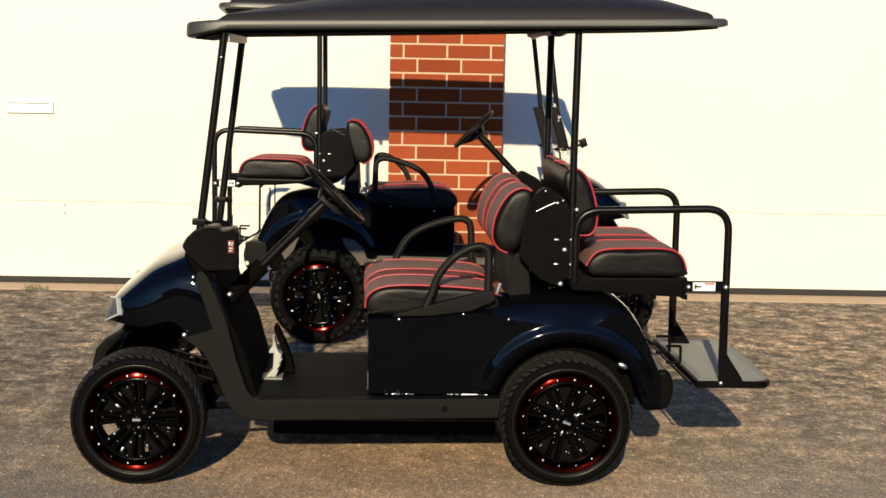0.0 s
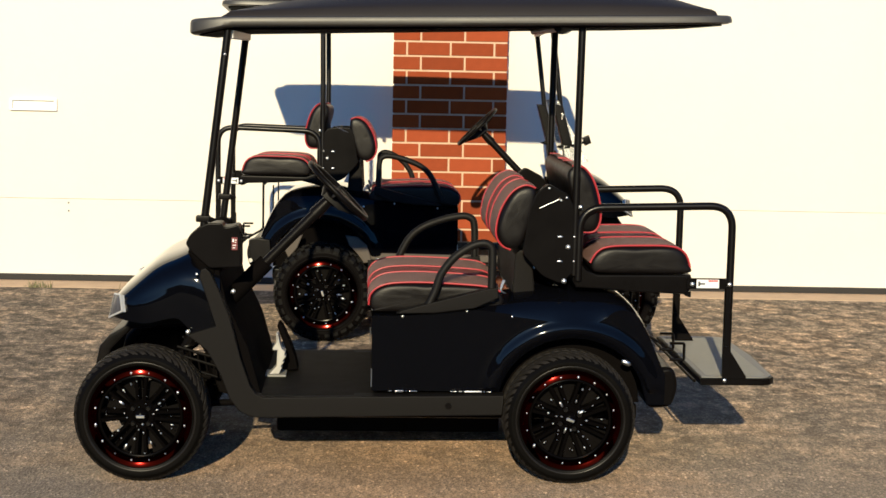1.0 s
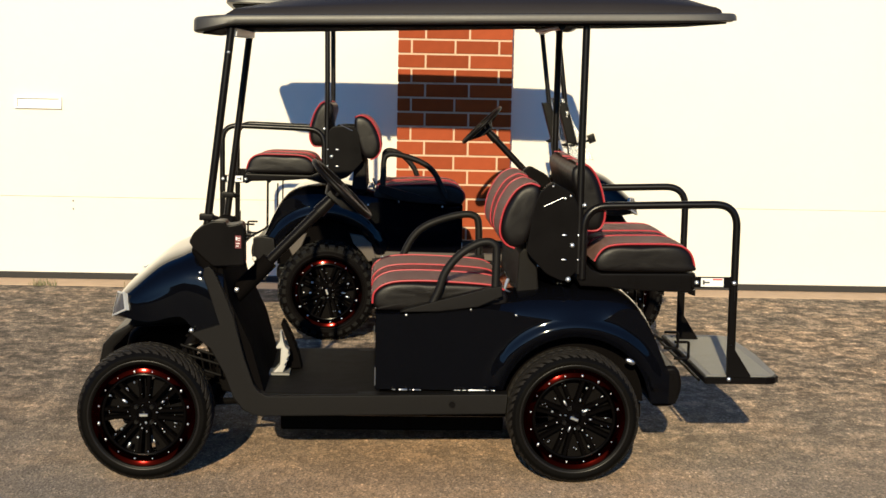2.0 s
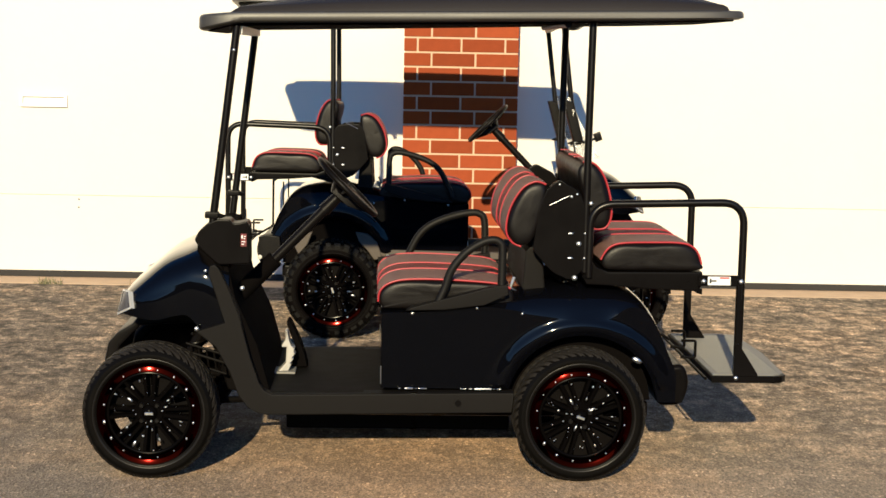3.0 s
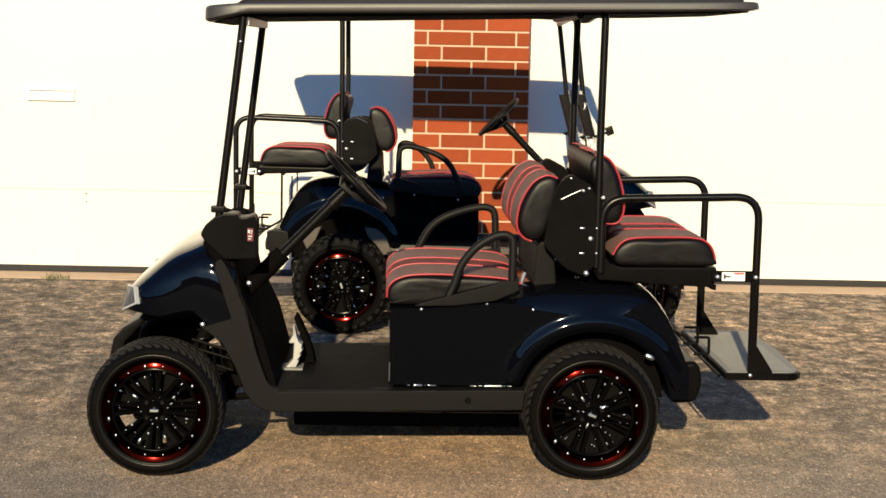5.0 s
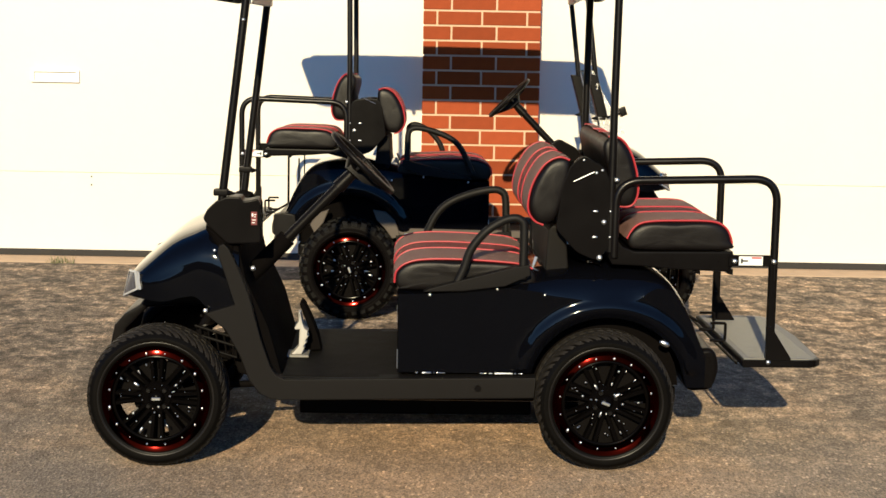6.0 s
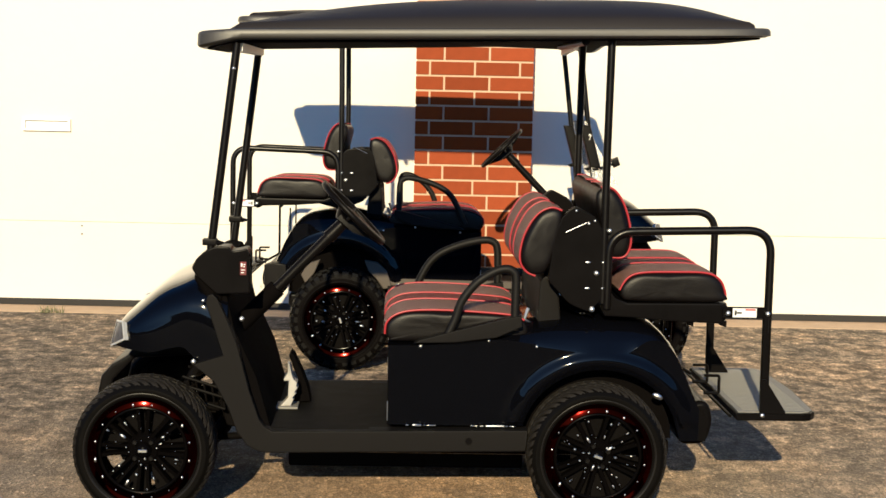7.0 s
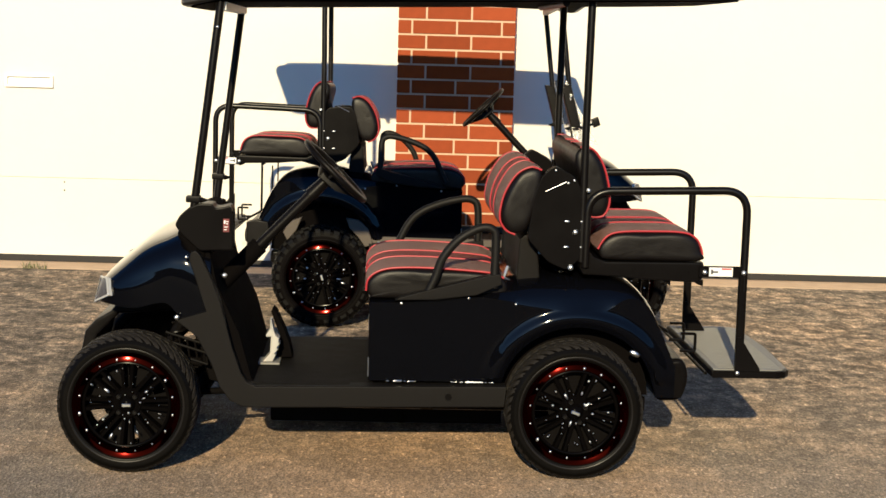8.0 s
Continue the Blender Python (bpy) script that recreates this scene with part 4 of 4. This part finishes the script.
    tray = [(0.862, 0.885), (0.90, 0.84), (0.945, 0.822), (1.318, 0.826), (1.326, 0.80 + up / 3), (1.318, 0.765 + up), (1.30, 0.748 + up), (1.10, 0.755 + up), (0.97, 0.766 + up), (0.86, 0.77), (0.845, 0.80)]
    part("seat_tray", slab(bmesh.new(), tray, 0.13, 1.05, 0.008), M_FLAT, cart, "black steel rear seat tray", 40)
    for y in (0.17, 1.01):
        for xh, wh in ((1.275, 0.05), (1.165, 0.035)):
            bm = slab(bmesh.new(), [(xh, 0.757 + up), (xh + wh, 0.757 + up), (xh + wh, 0.733 + up), (xh + wh * 0.6, 0.738 + up)], y - 0.02, y + 0.02, 0.002, 1)
            part("tray_hook", bm, M_FLAT, cart)
    for y in (0.36, 0.82):
        bm = tube(bmesh.new(), [(1.150, y, 0.76), (1.150, y, 0.56)], 0.0045, 8)
        part("stay_rod", bm, M_FLAT, cart)
    # stepped lower frame behind the body
    for rail in ([(1.205, 0.88, 0.76), (1.205, 0.88, 0.50), (1.335, 0.88, 0.425)], [(1.345, 1.06, 0.402), (1.345, 0.12, 0.402)]):
        part("frame_rail", tube(bmesh.new(), round_path(rail, 0.004, 3) if len(rail) > 2 else rail, 0.0065, 8), M_FLAT, cart)
    for y in (0.42, 0.66):
        bm = tube(bmesh.new(), round_path([(1.30, y, 0.43), (1.36, y, 0.43), (1.36, y, 0.50), (1.30, y, 0.50)], 0.008, 3), 0.006, 8)
        part("step_bracket", bm, M_FLAT, cart)

    # grab bars, gussets and step plate
    for s in (0, 1):
        y = 0.125 if not s else far
        ex = -0.018 if lift else -0.043 if s else 0.0
        bm = tube(bmesh.new(), round_path([(0.866, y, 0.80), (0.868, y, 1.088), (1.475 + ex, y, 1.105), (1.473 + ex, y, 0.72)], 0.095, 10), 0.0155, 12)
        bar = part("grab_bar", bm, M_TUBE, cart, "black powder-coated grab bar", 60)
        bm = bmesh.new()
        box(bm, 1.456 + ex, 1.486 + ex, y - 0.015, y + 0.015, 0.395, 0.80, 0.004)
        part("post", bm, M_FLAT, bar)
        bm = slab(bmesh.new(), [(x + ex, z) for x, z in ((1.452, 0.545), (1.470, 0.545), (1.548, 0.425), (1.548, 0.415), (1.452, 0.415))], y - 0.026, y - 0.020, 0.001, 1)
        part("gusset", bm, M_FLAT, bar)
        bm = bmesh.new()
        yo = y - 0.004 if not s else y - 0.002
        box(bm, 1.30, 1.478 + ex, yo - 0.006, yo, 0.772, 0.816, 0.002, 1)
        arm = part("bracket_arm", bm, M_FLAT, bar)
        back = 0.0 if not s else 0.019
        bm = bmesh.new()
        box(bm, 1.338, 1.428, yo - 0.0085 + back * 0.5, yo - 0.0065 + back * 0.5, 0.777, 0.811)
        part("label", bm, M_LABEL, arm, "white safety label")
        for b4, mt in (((1.385, 1.423, 0.803, 0.809), M_LABELRED), ((1.385, 1.423, 0.782, 0.798), M_LABEL), ((1.345, 1.352, 0.785, 0.803), M_LABELBLACK), ((1.352, 1.372, 0.791, 0.797), M_LABELBLACK)):
            bm = bmesh.new()
            box(bm, b4[0], b4[1], yo - 0.0105 + back * 0.7, yo - 0.009 + back * 0.7, b4[2], b4[3])
            part("print", bm, mt, arm)
        sgn = -1 if not s else 1
        for bx, bz in ((1.319, 0.793), (1.468, 0.793), (1.462, 0.408)):
            bolt_or_glint(cart, bx + (ex if bx > 1.4 else 0.0), y + sgn * 0.026, bz, 0.0085, not s)
    bm = bmesh.new()
    pl = [(1.365, 0.10), (1.615, 0.10), (1.65, 0.115), (1.672, 0.15), (1.69, 0.59), (1.672, 1.03), (1.65, 1.065), (1.615, 1.08), (1.365, 1.08)]
    a = [bm.verts.new((x, y, 0.388)) for x, y in pl]
    c = [bm.verts.new((x, y, 0.416)) for x, y in pl]
    bm.faces.new(a[::-1])
    bm.faces.new(c)
    for i in range(len(pl)):
        bm.faces.new((a[i], a[(i + 1) % len(pl)], c[(i + 1) % len(pl)], c[i]))
    bmesh.ops.bevel(bm, geom=bm.edges[:], offset=0.003, segments=2, affect="EDGES")
    step = part("step_plate", bm, M_FLAT, cart, "black steel step plate")
    bm = bmesh.new()
    inner = [(x + (1.52 - x) * 0.05, y + (0.59 - y) * 0.03) for x, y in pl]
    c = [bm.verts.new((x, y, 0.4195)) for x, y in inner]
    d = [bm.verts.new((x, y, 0.4150)) for x, y in inner]
    bm.faces.new(c)
    for i in range(len(pl)):
        bm.faces.new((d[i], d[(i + 1) % len(pl)], c[(i + 1) % len(pl)], c[i]))
    for i in range(34):
        yy = 0.15 + i * 0.0265
        box(bm, 1.395, 1.64, yy, yy + 0.012, 0.4195, 0.4212)
    part("tread", bm, M_TREADPLATE, step, "grey ribbed tread surface")

    # hip restraints with their bases
    hoop = [(0.275, 0.70), (0.300, 0.755), (0.325, 0.827), (0.378, 0.894), (0.442, 0.936), (0.486, 0.947), (0.512, 0.937), (0.522, 0.91), (0.522, 0.80), (0.521, 0.72)]
    wide_hoop = [(0.150, 0.70), (0.180, 0.765), (0.222, 0.845), (0.275, 0.895), (0.36, 0.932), (0.45, 0.953), (0.497, 0.948), (0.518, 0.915), (0.522, 0.80), (0.521, 0.72)]
    for y in (0.085, WIDE - 0.085):
        bm = tube(bmesh.new(), curve_path([(x, y, z) for x, z in (hoop if y < 0.5 else wide_hoop)], 5), 0.0165, 10)
        h = part("hip_restraint", bm, M_ARM, cart, "black moulded hip restraint", 60)
        bm = slab(bmesh.new(), [(0.15, 0.667), (0.17, 0.680), (0.30, 0.716), (0.50, 0.768), (0.545, 0.775), (0.55, 0.735), (0.455, 0.692), (0.30, 0.672)], y - 0.022, y + 0.03, 0.005)
        part("base", bm, M_TRIM, h, "charcoal plastic arm base")

    # canopy struts
    for s in (0, 1):
        y = 0.10 if not s else WIDE - 0.10
        bm = tube(bmesh.new(), [(-0.509 + shift, y, 1.775 - drop), (-0.600 + shift, y, 1.02), (-0.61 + shift, y, 0.93)], 0.0155, 10)
        st = part("front_strut", bm, M_TUBE, cart, "black steel canopy strut", 60)
        bm = bmesh.new()
        box(bm, -0.632 + shift, -0.578 + shift, y - 0.022, y + 0.022, 1.015, 1.04, 0.005)
        part("clamp", bm, M_PLASTIC, st)
        # a bright bead set where the sun glints on this strut
        if not s and not lift:
            bm = bmesh.new()
            bmesh.ops.create_uvsphere(bm, u_segments=12, v_segments=8, radius=0.0065, matrix=Matrix.Translation((-0.522, y - 0.016, 1.662)))
            part("screw_or_bead", bm, M_POLISHED, st, "bright bead at the sun glint on the strut")
        bm = bmesh.new()
        bmesh.ops.create_cone(bm, cap_ends=True, segments=12, radius1=0.012, radius2=0.003, depth=0.026, matrix=Matrix.Translation((-0.566 + shift, y, 1.024)) @ Matrix.Rotation(radians(90), 4, "Y"))
        part("thumb_screw", bm, M_PLASTIC, st)
        boot = [(p.x, p.y) for p in round_path([(-0.65, 0.898, 0), (-0.672, 0.93, 0), (-0.655, 0.965, 0), (-0.62, 0.996, 0), (-0.585, 1.012, 0), (-0.532, 1.012, 0), (-0.524, 0.996, 0), (-0.494, 1.0, 0), (-0.470, 1.008, 0), (-0.459, 0.99, 0), (-0.457, 0.84, 0), (-0.58, 0.835, 0), (-0.65, 0.898, 0)], 0.01, 3)][:-1] if not s and not lift else [(-0.655, 0.86), (-0.655, 0.94), (-0.64, 0.98), (-0.615, 0.98), (-0.60, 0.94), (-0.60, 0.86)] if not s else [(-0.67, 0.885), (-0.62, 0.905), (-0.56, 0.905), (-0.53, 0.89), (-0.53, 0.85), (-0.64, 0.85)]
        bm = slab(bmesh.new(), [(x + shift, z) for x, z in boot], y - 0.018 if not s else y - 0.12, y + 0.10 if not s else y, 0.007, 2)
        part("strut_boot", bm, M_FLAT, cart, smooth=40)
        y = 0.13 if not s else WIDE - 0.13
        bm = tube(bmesh.new(), [(0.857, y, 1.80 - drop), (0.852, y, 1.40), (0.85, y, 0.82)], 0.0155, 10)
        part("rear_strut", bm, M_TUBE, cart, "black steel canopy strut", 60)
        for bx, bz, r in ((0.810, 0.798, 0.010), (0.823, 0.933, 0.009), (0.867, 1.092, 0.008), (0.846, 0.974, 0.004), (0.846, 0.877, 0.004)) + (() if lift else ((0.812, 1.128, 0.0045), (0.742, 1.165, 0.004), (0.79, 1.118, 0.005))):
            bolt_or_glint(cart, bx, y - 0.02 if not s else y + 0.02, bz, r, not s)
        for bz in (0.974, 0.877):
            bolt_or_glint(cart, 0.79, y - 0.02 if not s else y + 0.02, bz, 0.0042, not s, 2.6)
        # these three bright heads only mark sun glints on the painted flank
        for bx, bz, r in ((0.175, 0.652, 0.006), (0.428, 0.676, 0.005), (0.607, 0.656, 0.0045)):
            bolt_or_glint(cart, bx, 0.096 if not s else WIDE - 0.096, bz, r, not s)
        bolt_or_glint(cart, -0.627, 0.072 if not s else WIDE - 0.072, 0.812, 0.006, not s)
        bolt_or_glint(cart, -0.660, 0.062 if not s else WIDE - 0.062, 0.586, 0.009, not s)
        bolt_or_glint(cart, -0.488, 0.10 if not s else WIDE - 0.10, 0.742, 0.009, not s)
    # the front brace gets a white colour for the sun that catches it
    bm = box(bmesh.new(), -0.525 + shift, -0.492 + shift, 0.115, WIDE - 0.085, 1.722 - drop, 1.757 - drop, 0.004, 2)
    part("roof_brace", bm, M_SLOT, cart, "cross brace under the roof, whitened as if sunlit")
    bm = tube(bmesh.new(), [(0.76, 0.13, 1.785 - drop), (0.76, WIDE - 0.13, 1.785 - drop)], 0.014, 10)
    part("roof_brace", bm, M_TUBE, cart)
    for y in (0.17, WIDE - 0.17):
        bm = tube(bmesh.new(), [(0.705, y - 0.06 * (1 if y < 0.5 else -1), 1.085), (0.782, y - 0.06 * (1 if y < 0.5 else -1), 1.122)], 0.0013, 8)
        part("latch_rod", bm, M_STEEL, cart, "bare steel rod")

    # underside: rear bumper, axles, shocks, tail lamps
    bm = slab(bmesh.new(), [(p.x, p.y) for p in round_path([(1.15, 0.33, 0), (1.17, 0.43, 0), (1.27, 0.452, 0), (1.295, 0.37, 0), (1.27, 0.28, 0), (1.17, 0.275, 0), (1.15, 0.33, 0)], 0.035, 4)][:-1], 0.17, 1.01, 0.02, 3)
    part("rear_bumper", bm, M_FLAT, cart, "black plastic rear bumper")
    # the first box is added only to blacken the shadow seen under the sill
    for name, b6 in (("underbody_shade", (-0.348, 0.62, 0.73, 1.04, 0.04, 0.24)), ("floor_frame", (-0.36, 0.60, 0.14, 1.04, 0.235, 0.294)), ("drive_unit", (0.61, 1.15, 0.30, 0.88, 0.20, 0.268)), ("rear_frame", (0.30, 1.10, 0.28, 0.90, 0.297, 0.50))):
        part(name, box(bmesh.new(), *b6, 0.012, 2), M_FLAT, cart)
    for y in (0.16, WIDE - 0.16):
        if not lift:
            bm = bmesh.new()
            bmesh.ops.create_uvsphere(bm, u_segments=16, v_segments=10, radius=1, matrix=Matrix.Translation((1.068, y - 0.045 if y < 0.5 else y + 0.045, 0.473)) @ Matrix.Rotation(radians(25), 4, "Y") @ Matrix.Diagonal((0.022, 0.01, 0.012, 1)))
            part("reflector", bm, M_POLISHED, cart, "small bright oval reflector", 60)
        bm = tube(bmesh.new(), [(-0.80, y + (0.12 if y < 0.5 else -0.12), 0.26), (-0.66, y + (0.12 if y < 0.5 else -0.12), 0.55)], 0.022, 10)
        sh = part("shock_absorber", bm, M_FLAT, cart)
        coil = [Vector((-0.80 + 0.14 * u, y + (0.12 if y < 0.5 else -0.12), 0.26 + 0.29 * u)) + Vector((0.032 * math.cos(u * 44), 0.035 * math.sin(u * 44), 0)) for u in [i / 90 for i in range(10, 86)]]
        part("coil_spring", tube(bmesh.new(), coil, 0.005, 6), M_TUBE, sh)
        bm = tube(bmesh.new(), [(-0.84, y + (0.1 if y < 0.5 else -0.1), 0.25), (-0.45, y + (0.2 if y < 0.5 else -0.2), 0.25)], 0.014, 8)
        arm = part("control_arm", bm, M_FLAT, cart)
        yb = y + (0.07 if y < 0.5 else -0.07)
        for dz in (0.0, 0.032, 0.075):
            part("link", tube(bmesh.new(), [(-0.72, yb, 0.50 - dz), (-0.56, yb, 0.452 - dz)], 0.006, 8), M_FLAT, arm)
        for k in range(5):
            xk = -0.70 + 0.03 * k
            part("rung", tube(bmesh.new(), [(xk, yb, 0.494 - 0.3 * (xk + 0.70)), (xk + 0.012, yb, 0.415 - 0.3 * (xk + 0.70))], 0.004, 6), M_FLAT, arm)
    LIFT[0], sprung = Matrix(), LIFT[0]
    for x in (-0.837, 0.837):
        bm = tube(bmesh.new(), [(x, 0.1, ws["R"]), (x, WIDE - 0.1, ws["R"])], 0.025, 10)
        part("axle", bm, M_FLAT, cart)
        for s in (0, 1):
            add_wheel(cart, ws, x, 0.0 if not s else WIDE, s, 0.35 * (x > 0) + 0.9 * s, tyre_label)
    if lift:
        LIFT[0] = sprung
        add_rear_cart_extras(cart)
        LIFT[0] = Matrix()
    cart.matrix_basis = m
    return cart


def add_rear_cart_extras(cart):
    """The lifted cart has a folded acrylic windscreen and a side mirror."""
    bm = bmesh.new()
    slab(bm, [(-0.62, 0.985), (-0.615, 0.985), (-0.535, 1.30), (-0.54, 1.30)], 0.14, 1.04, 0.001, 1)
    ws = part("windscreen", bm, M_GLASS, cart, "clear acrylic half windscreen")
    ws.visible_shadow = False
    bm = bmesh.new()
    grid = []
    for i in range(15):
        u = i / 14
        row = []
        for j in range(9):
            v = j / 8
            x = -0.505 - 0.06 * u - v * (0.012 + 0.125 * u ** 1.2)
            row.append(bm.verts.new((x, 1.10 + 0.03 * noise.noise(Vector((x * 16, u * 3, 2.0))) + 0.012 * noise.noise(Vector((x * 45, u * 9, 5.0))), 1.29 - 0.35 * u)))
        grid.append(row)
    for p, q in zip(grid, grid[1:]):
        for j in range(8):
            bm.faces.new((p[j], p[j + 1], q[j + 1], q[j]))
    bmesh.ops.solidify(bm, geom=bm.faces[:], thickness=0.002)
    film = part("rain_flap", bm, M_FILM, cart, "crumpled clear plastic rain flap", 60)
    film.visible_shadow = False
    for y0, y1 in sides(0.08, 0.20):
        part("bumper_end", slab(bmesh.new(), [(1.14, 0.345), (1.15, 0.455), (1.225, 0.465), (1.272, 0.45), (1.272, 0.335), (1.20, 0.315)], y0, y1, 0.008), M_PLASTIC, cart, "black plastic bumper end")
    for y in (0.10, 1.08):
        bm = bmesh.new()
        slab(bm, [(-0.605, 1.03), (-0.545, 1.03), (-0.48, 1.27), (-0.54, 1.27)], y - 0.03, y + 0.03, 0.01)
        part("strut_cover", bm, M_PLASTIC, cart, "black foam strut cover")
    for y0, y1 in sides(0.085, 0.15):
        for pts in ([(0.71, 0.485), (0.64, 0.475), (0.585, 0.43), (0.56, 0.36), (0.56, 0.335), (0.60, 0.325), (0.64, 0.38), (0.69, 0.43)], [(0.96, 0.485), (1.03, 0.46), (1.065, 0.40), (1.04, 0.35), (0.99, 0.41)]):
            part("fender_liner", slab(bmesh.new(), pts, y0, y1, 0.004, 1), M_LINER, cart, "weathered charcoal plastic fender liner", 40)
        part("sill_cover", slab(bmesh.new(), [(-0.34, 0.335), (-0.34, 0.375), (0.56, 0.385), (0.57, 0.345)], y0 - 0.02, y1 - 0.02, 0.004, 1), M_LINER, cart, "weathered charcoal sill cover", 40)
    bm = tube(bmesh.new(), [(-0.60, 1.10, 1.03), (-0.64, 1.13, 1.045), (-0.67, 1.14, 1.055)], 0.007, 8)
    arm = part("mirror", bm, M_PLASTIC, cart, "small black side mirror")
    bm = bmesh.new()
    slab(bm, [(-0.672, 1.035), (-0.705, 1.05), (-0.69, 1.095), (-0.655, 1.08)], 1.10, 1.18, 0.008)
    part("mirror_head", bm, M_PLASTIC, arm)


LOW = wheel_set(0.262, 0.20, 0.2, False)
KNOB = wheel_set(0.288, 0.22, 0.203, True)
build_cart("golf_cart", pose(0, 0, 0, 0, 0, 2.0), 0.0, LOW, "low-profile road tyre", "glossy navy black four-seat golf cart with low-profile tyres on asphalt")
build_cart("golf_cart", pose(0.49, 4.33, 0, 0, 0, 181.2), 0.135, KNOB, "knobby off-road tyre", "lifted navy black golf cart with knobby tyres by white doors")


# ---- bricks of the pier ----
def build_bricks(pier):
    joint, course = 0.0135, 0.1016
    rows = ((PIER_X0, 0.125, 0.431, 0.738, PIER_X1), (PIER_X0, 0.223, 0.531, PIER_X1))
    z_ref = 1.765
    k0 = -int(z_ref / course)
    made = {}
    rnd = random.Random(4)
    for k in range(k0, 15):
        z0 = z_ref + (k - 1) * course
        if z0 < 0 or z0 + course > 3.3:
            continue
        xs = rows[k % 2]
        for i, (a, c) in enumerate(zip(xs, xs[1:])):
            w = c - a - (joint if 0 < i < len(xs) - 2 else joint / 2)
            x = a + (joint / 2 if i else 0)
            key = round(w, 4)
            if key not in made:
                made[key] = finish(box(bmesh.new(), 0, w, 0, 0.09, 0, course - joint, 0.0025, 1), "brick", M_BRICK)
            share("brick", made[key], pier, Matrix.Translation((x, PIER_Y + rnd.uniform(-0.0015, 0.0015), z0 + joint / 2)))


build_bricks(PIER)


# ---- weeds at the edge of the concrete ----
def build_weeds(x0, y0, seed, label):
    rnd = random.Random(seed)
    bm = bmesh.new()
    for i in range(60):
        x, y = x0 + rnd.gauss(0, 0.05), y0 + rnd.gauss(0, 0.012)
        h, lean, turn = rnd.uniform(0.02, 0.06), rnd.uniform(0.2, 0.9), rnd.uniform(0, 6.28)
        d = Vector((math.cos(turn), math.sin(turn), 0))
        s = d.cross(Vector((0, 0, 1))) * 0.0022
        p0, p1, p2 = Vector((x, y, 0)), Vector((x, y, h * 0.6)) + d * h * lean * 0.4, Vector((x, y, h)) + d * h * lean
        a, b, c, e = (bm.verts.new(p) for p in (p0 - s, p0 + s, p1 + s * 0.8, p1 - s * 0.8))
        t = bm.verts.new(p2)
        bm.faces.new((a, b, c, e))
        bm.faces.new((e, c, t))
    tagged(part("grass_tuft", bm, M_WEED, None, smooth=0), label, "weeds", kind="stuff")


M_WEED = mat("dry_green_grass", (0.13, 0.14, 0.045), 0.7, var=0.3, scale=30)
build_weeds(-2.44, 5.15, 3, "dry grass tuft growing between asphalt and concrete")
build_weeds(-1.75, 5.15, 5, "small dry grass tuft at the concrete edge")
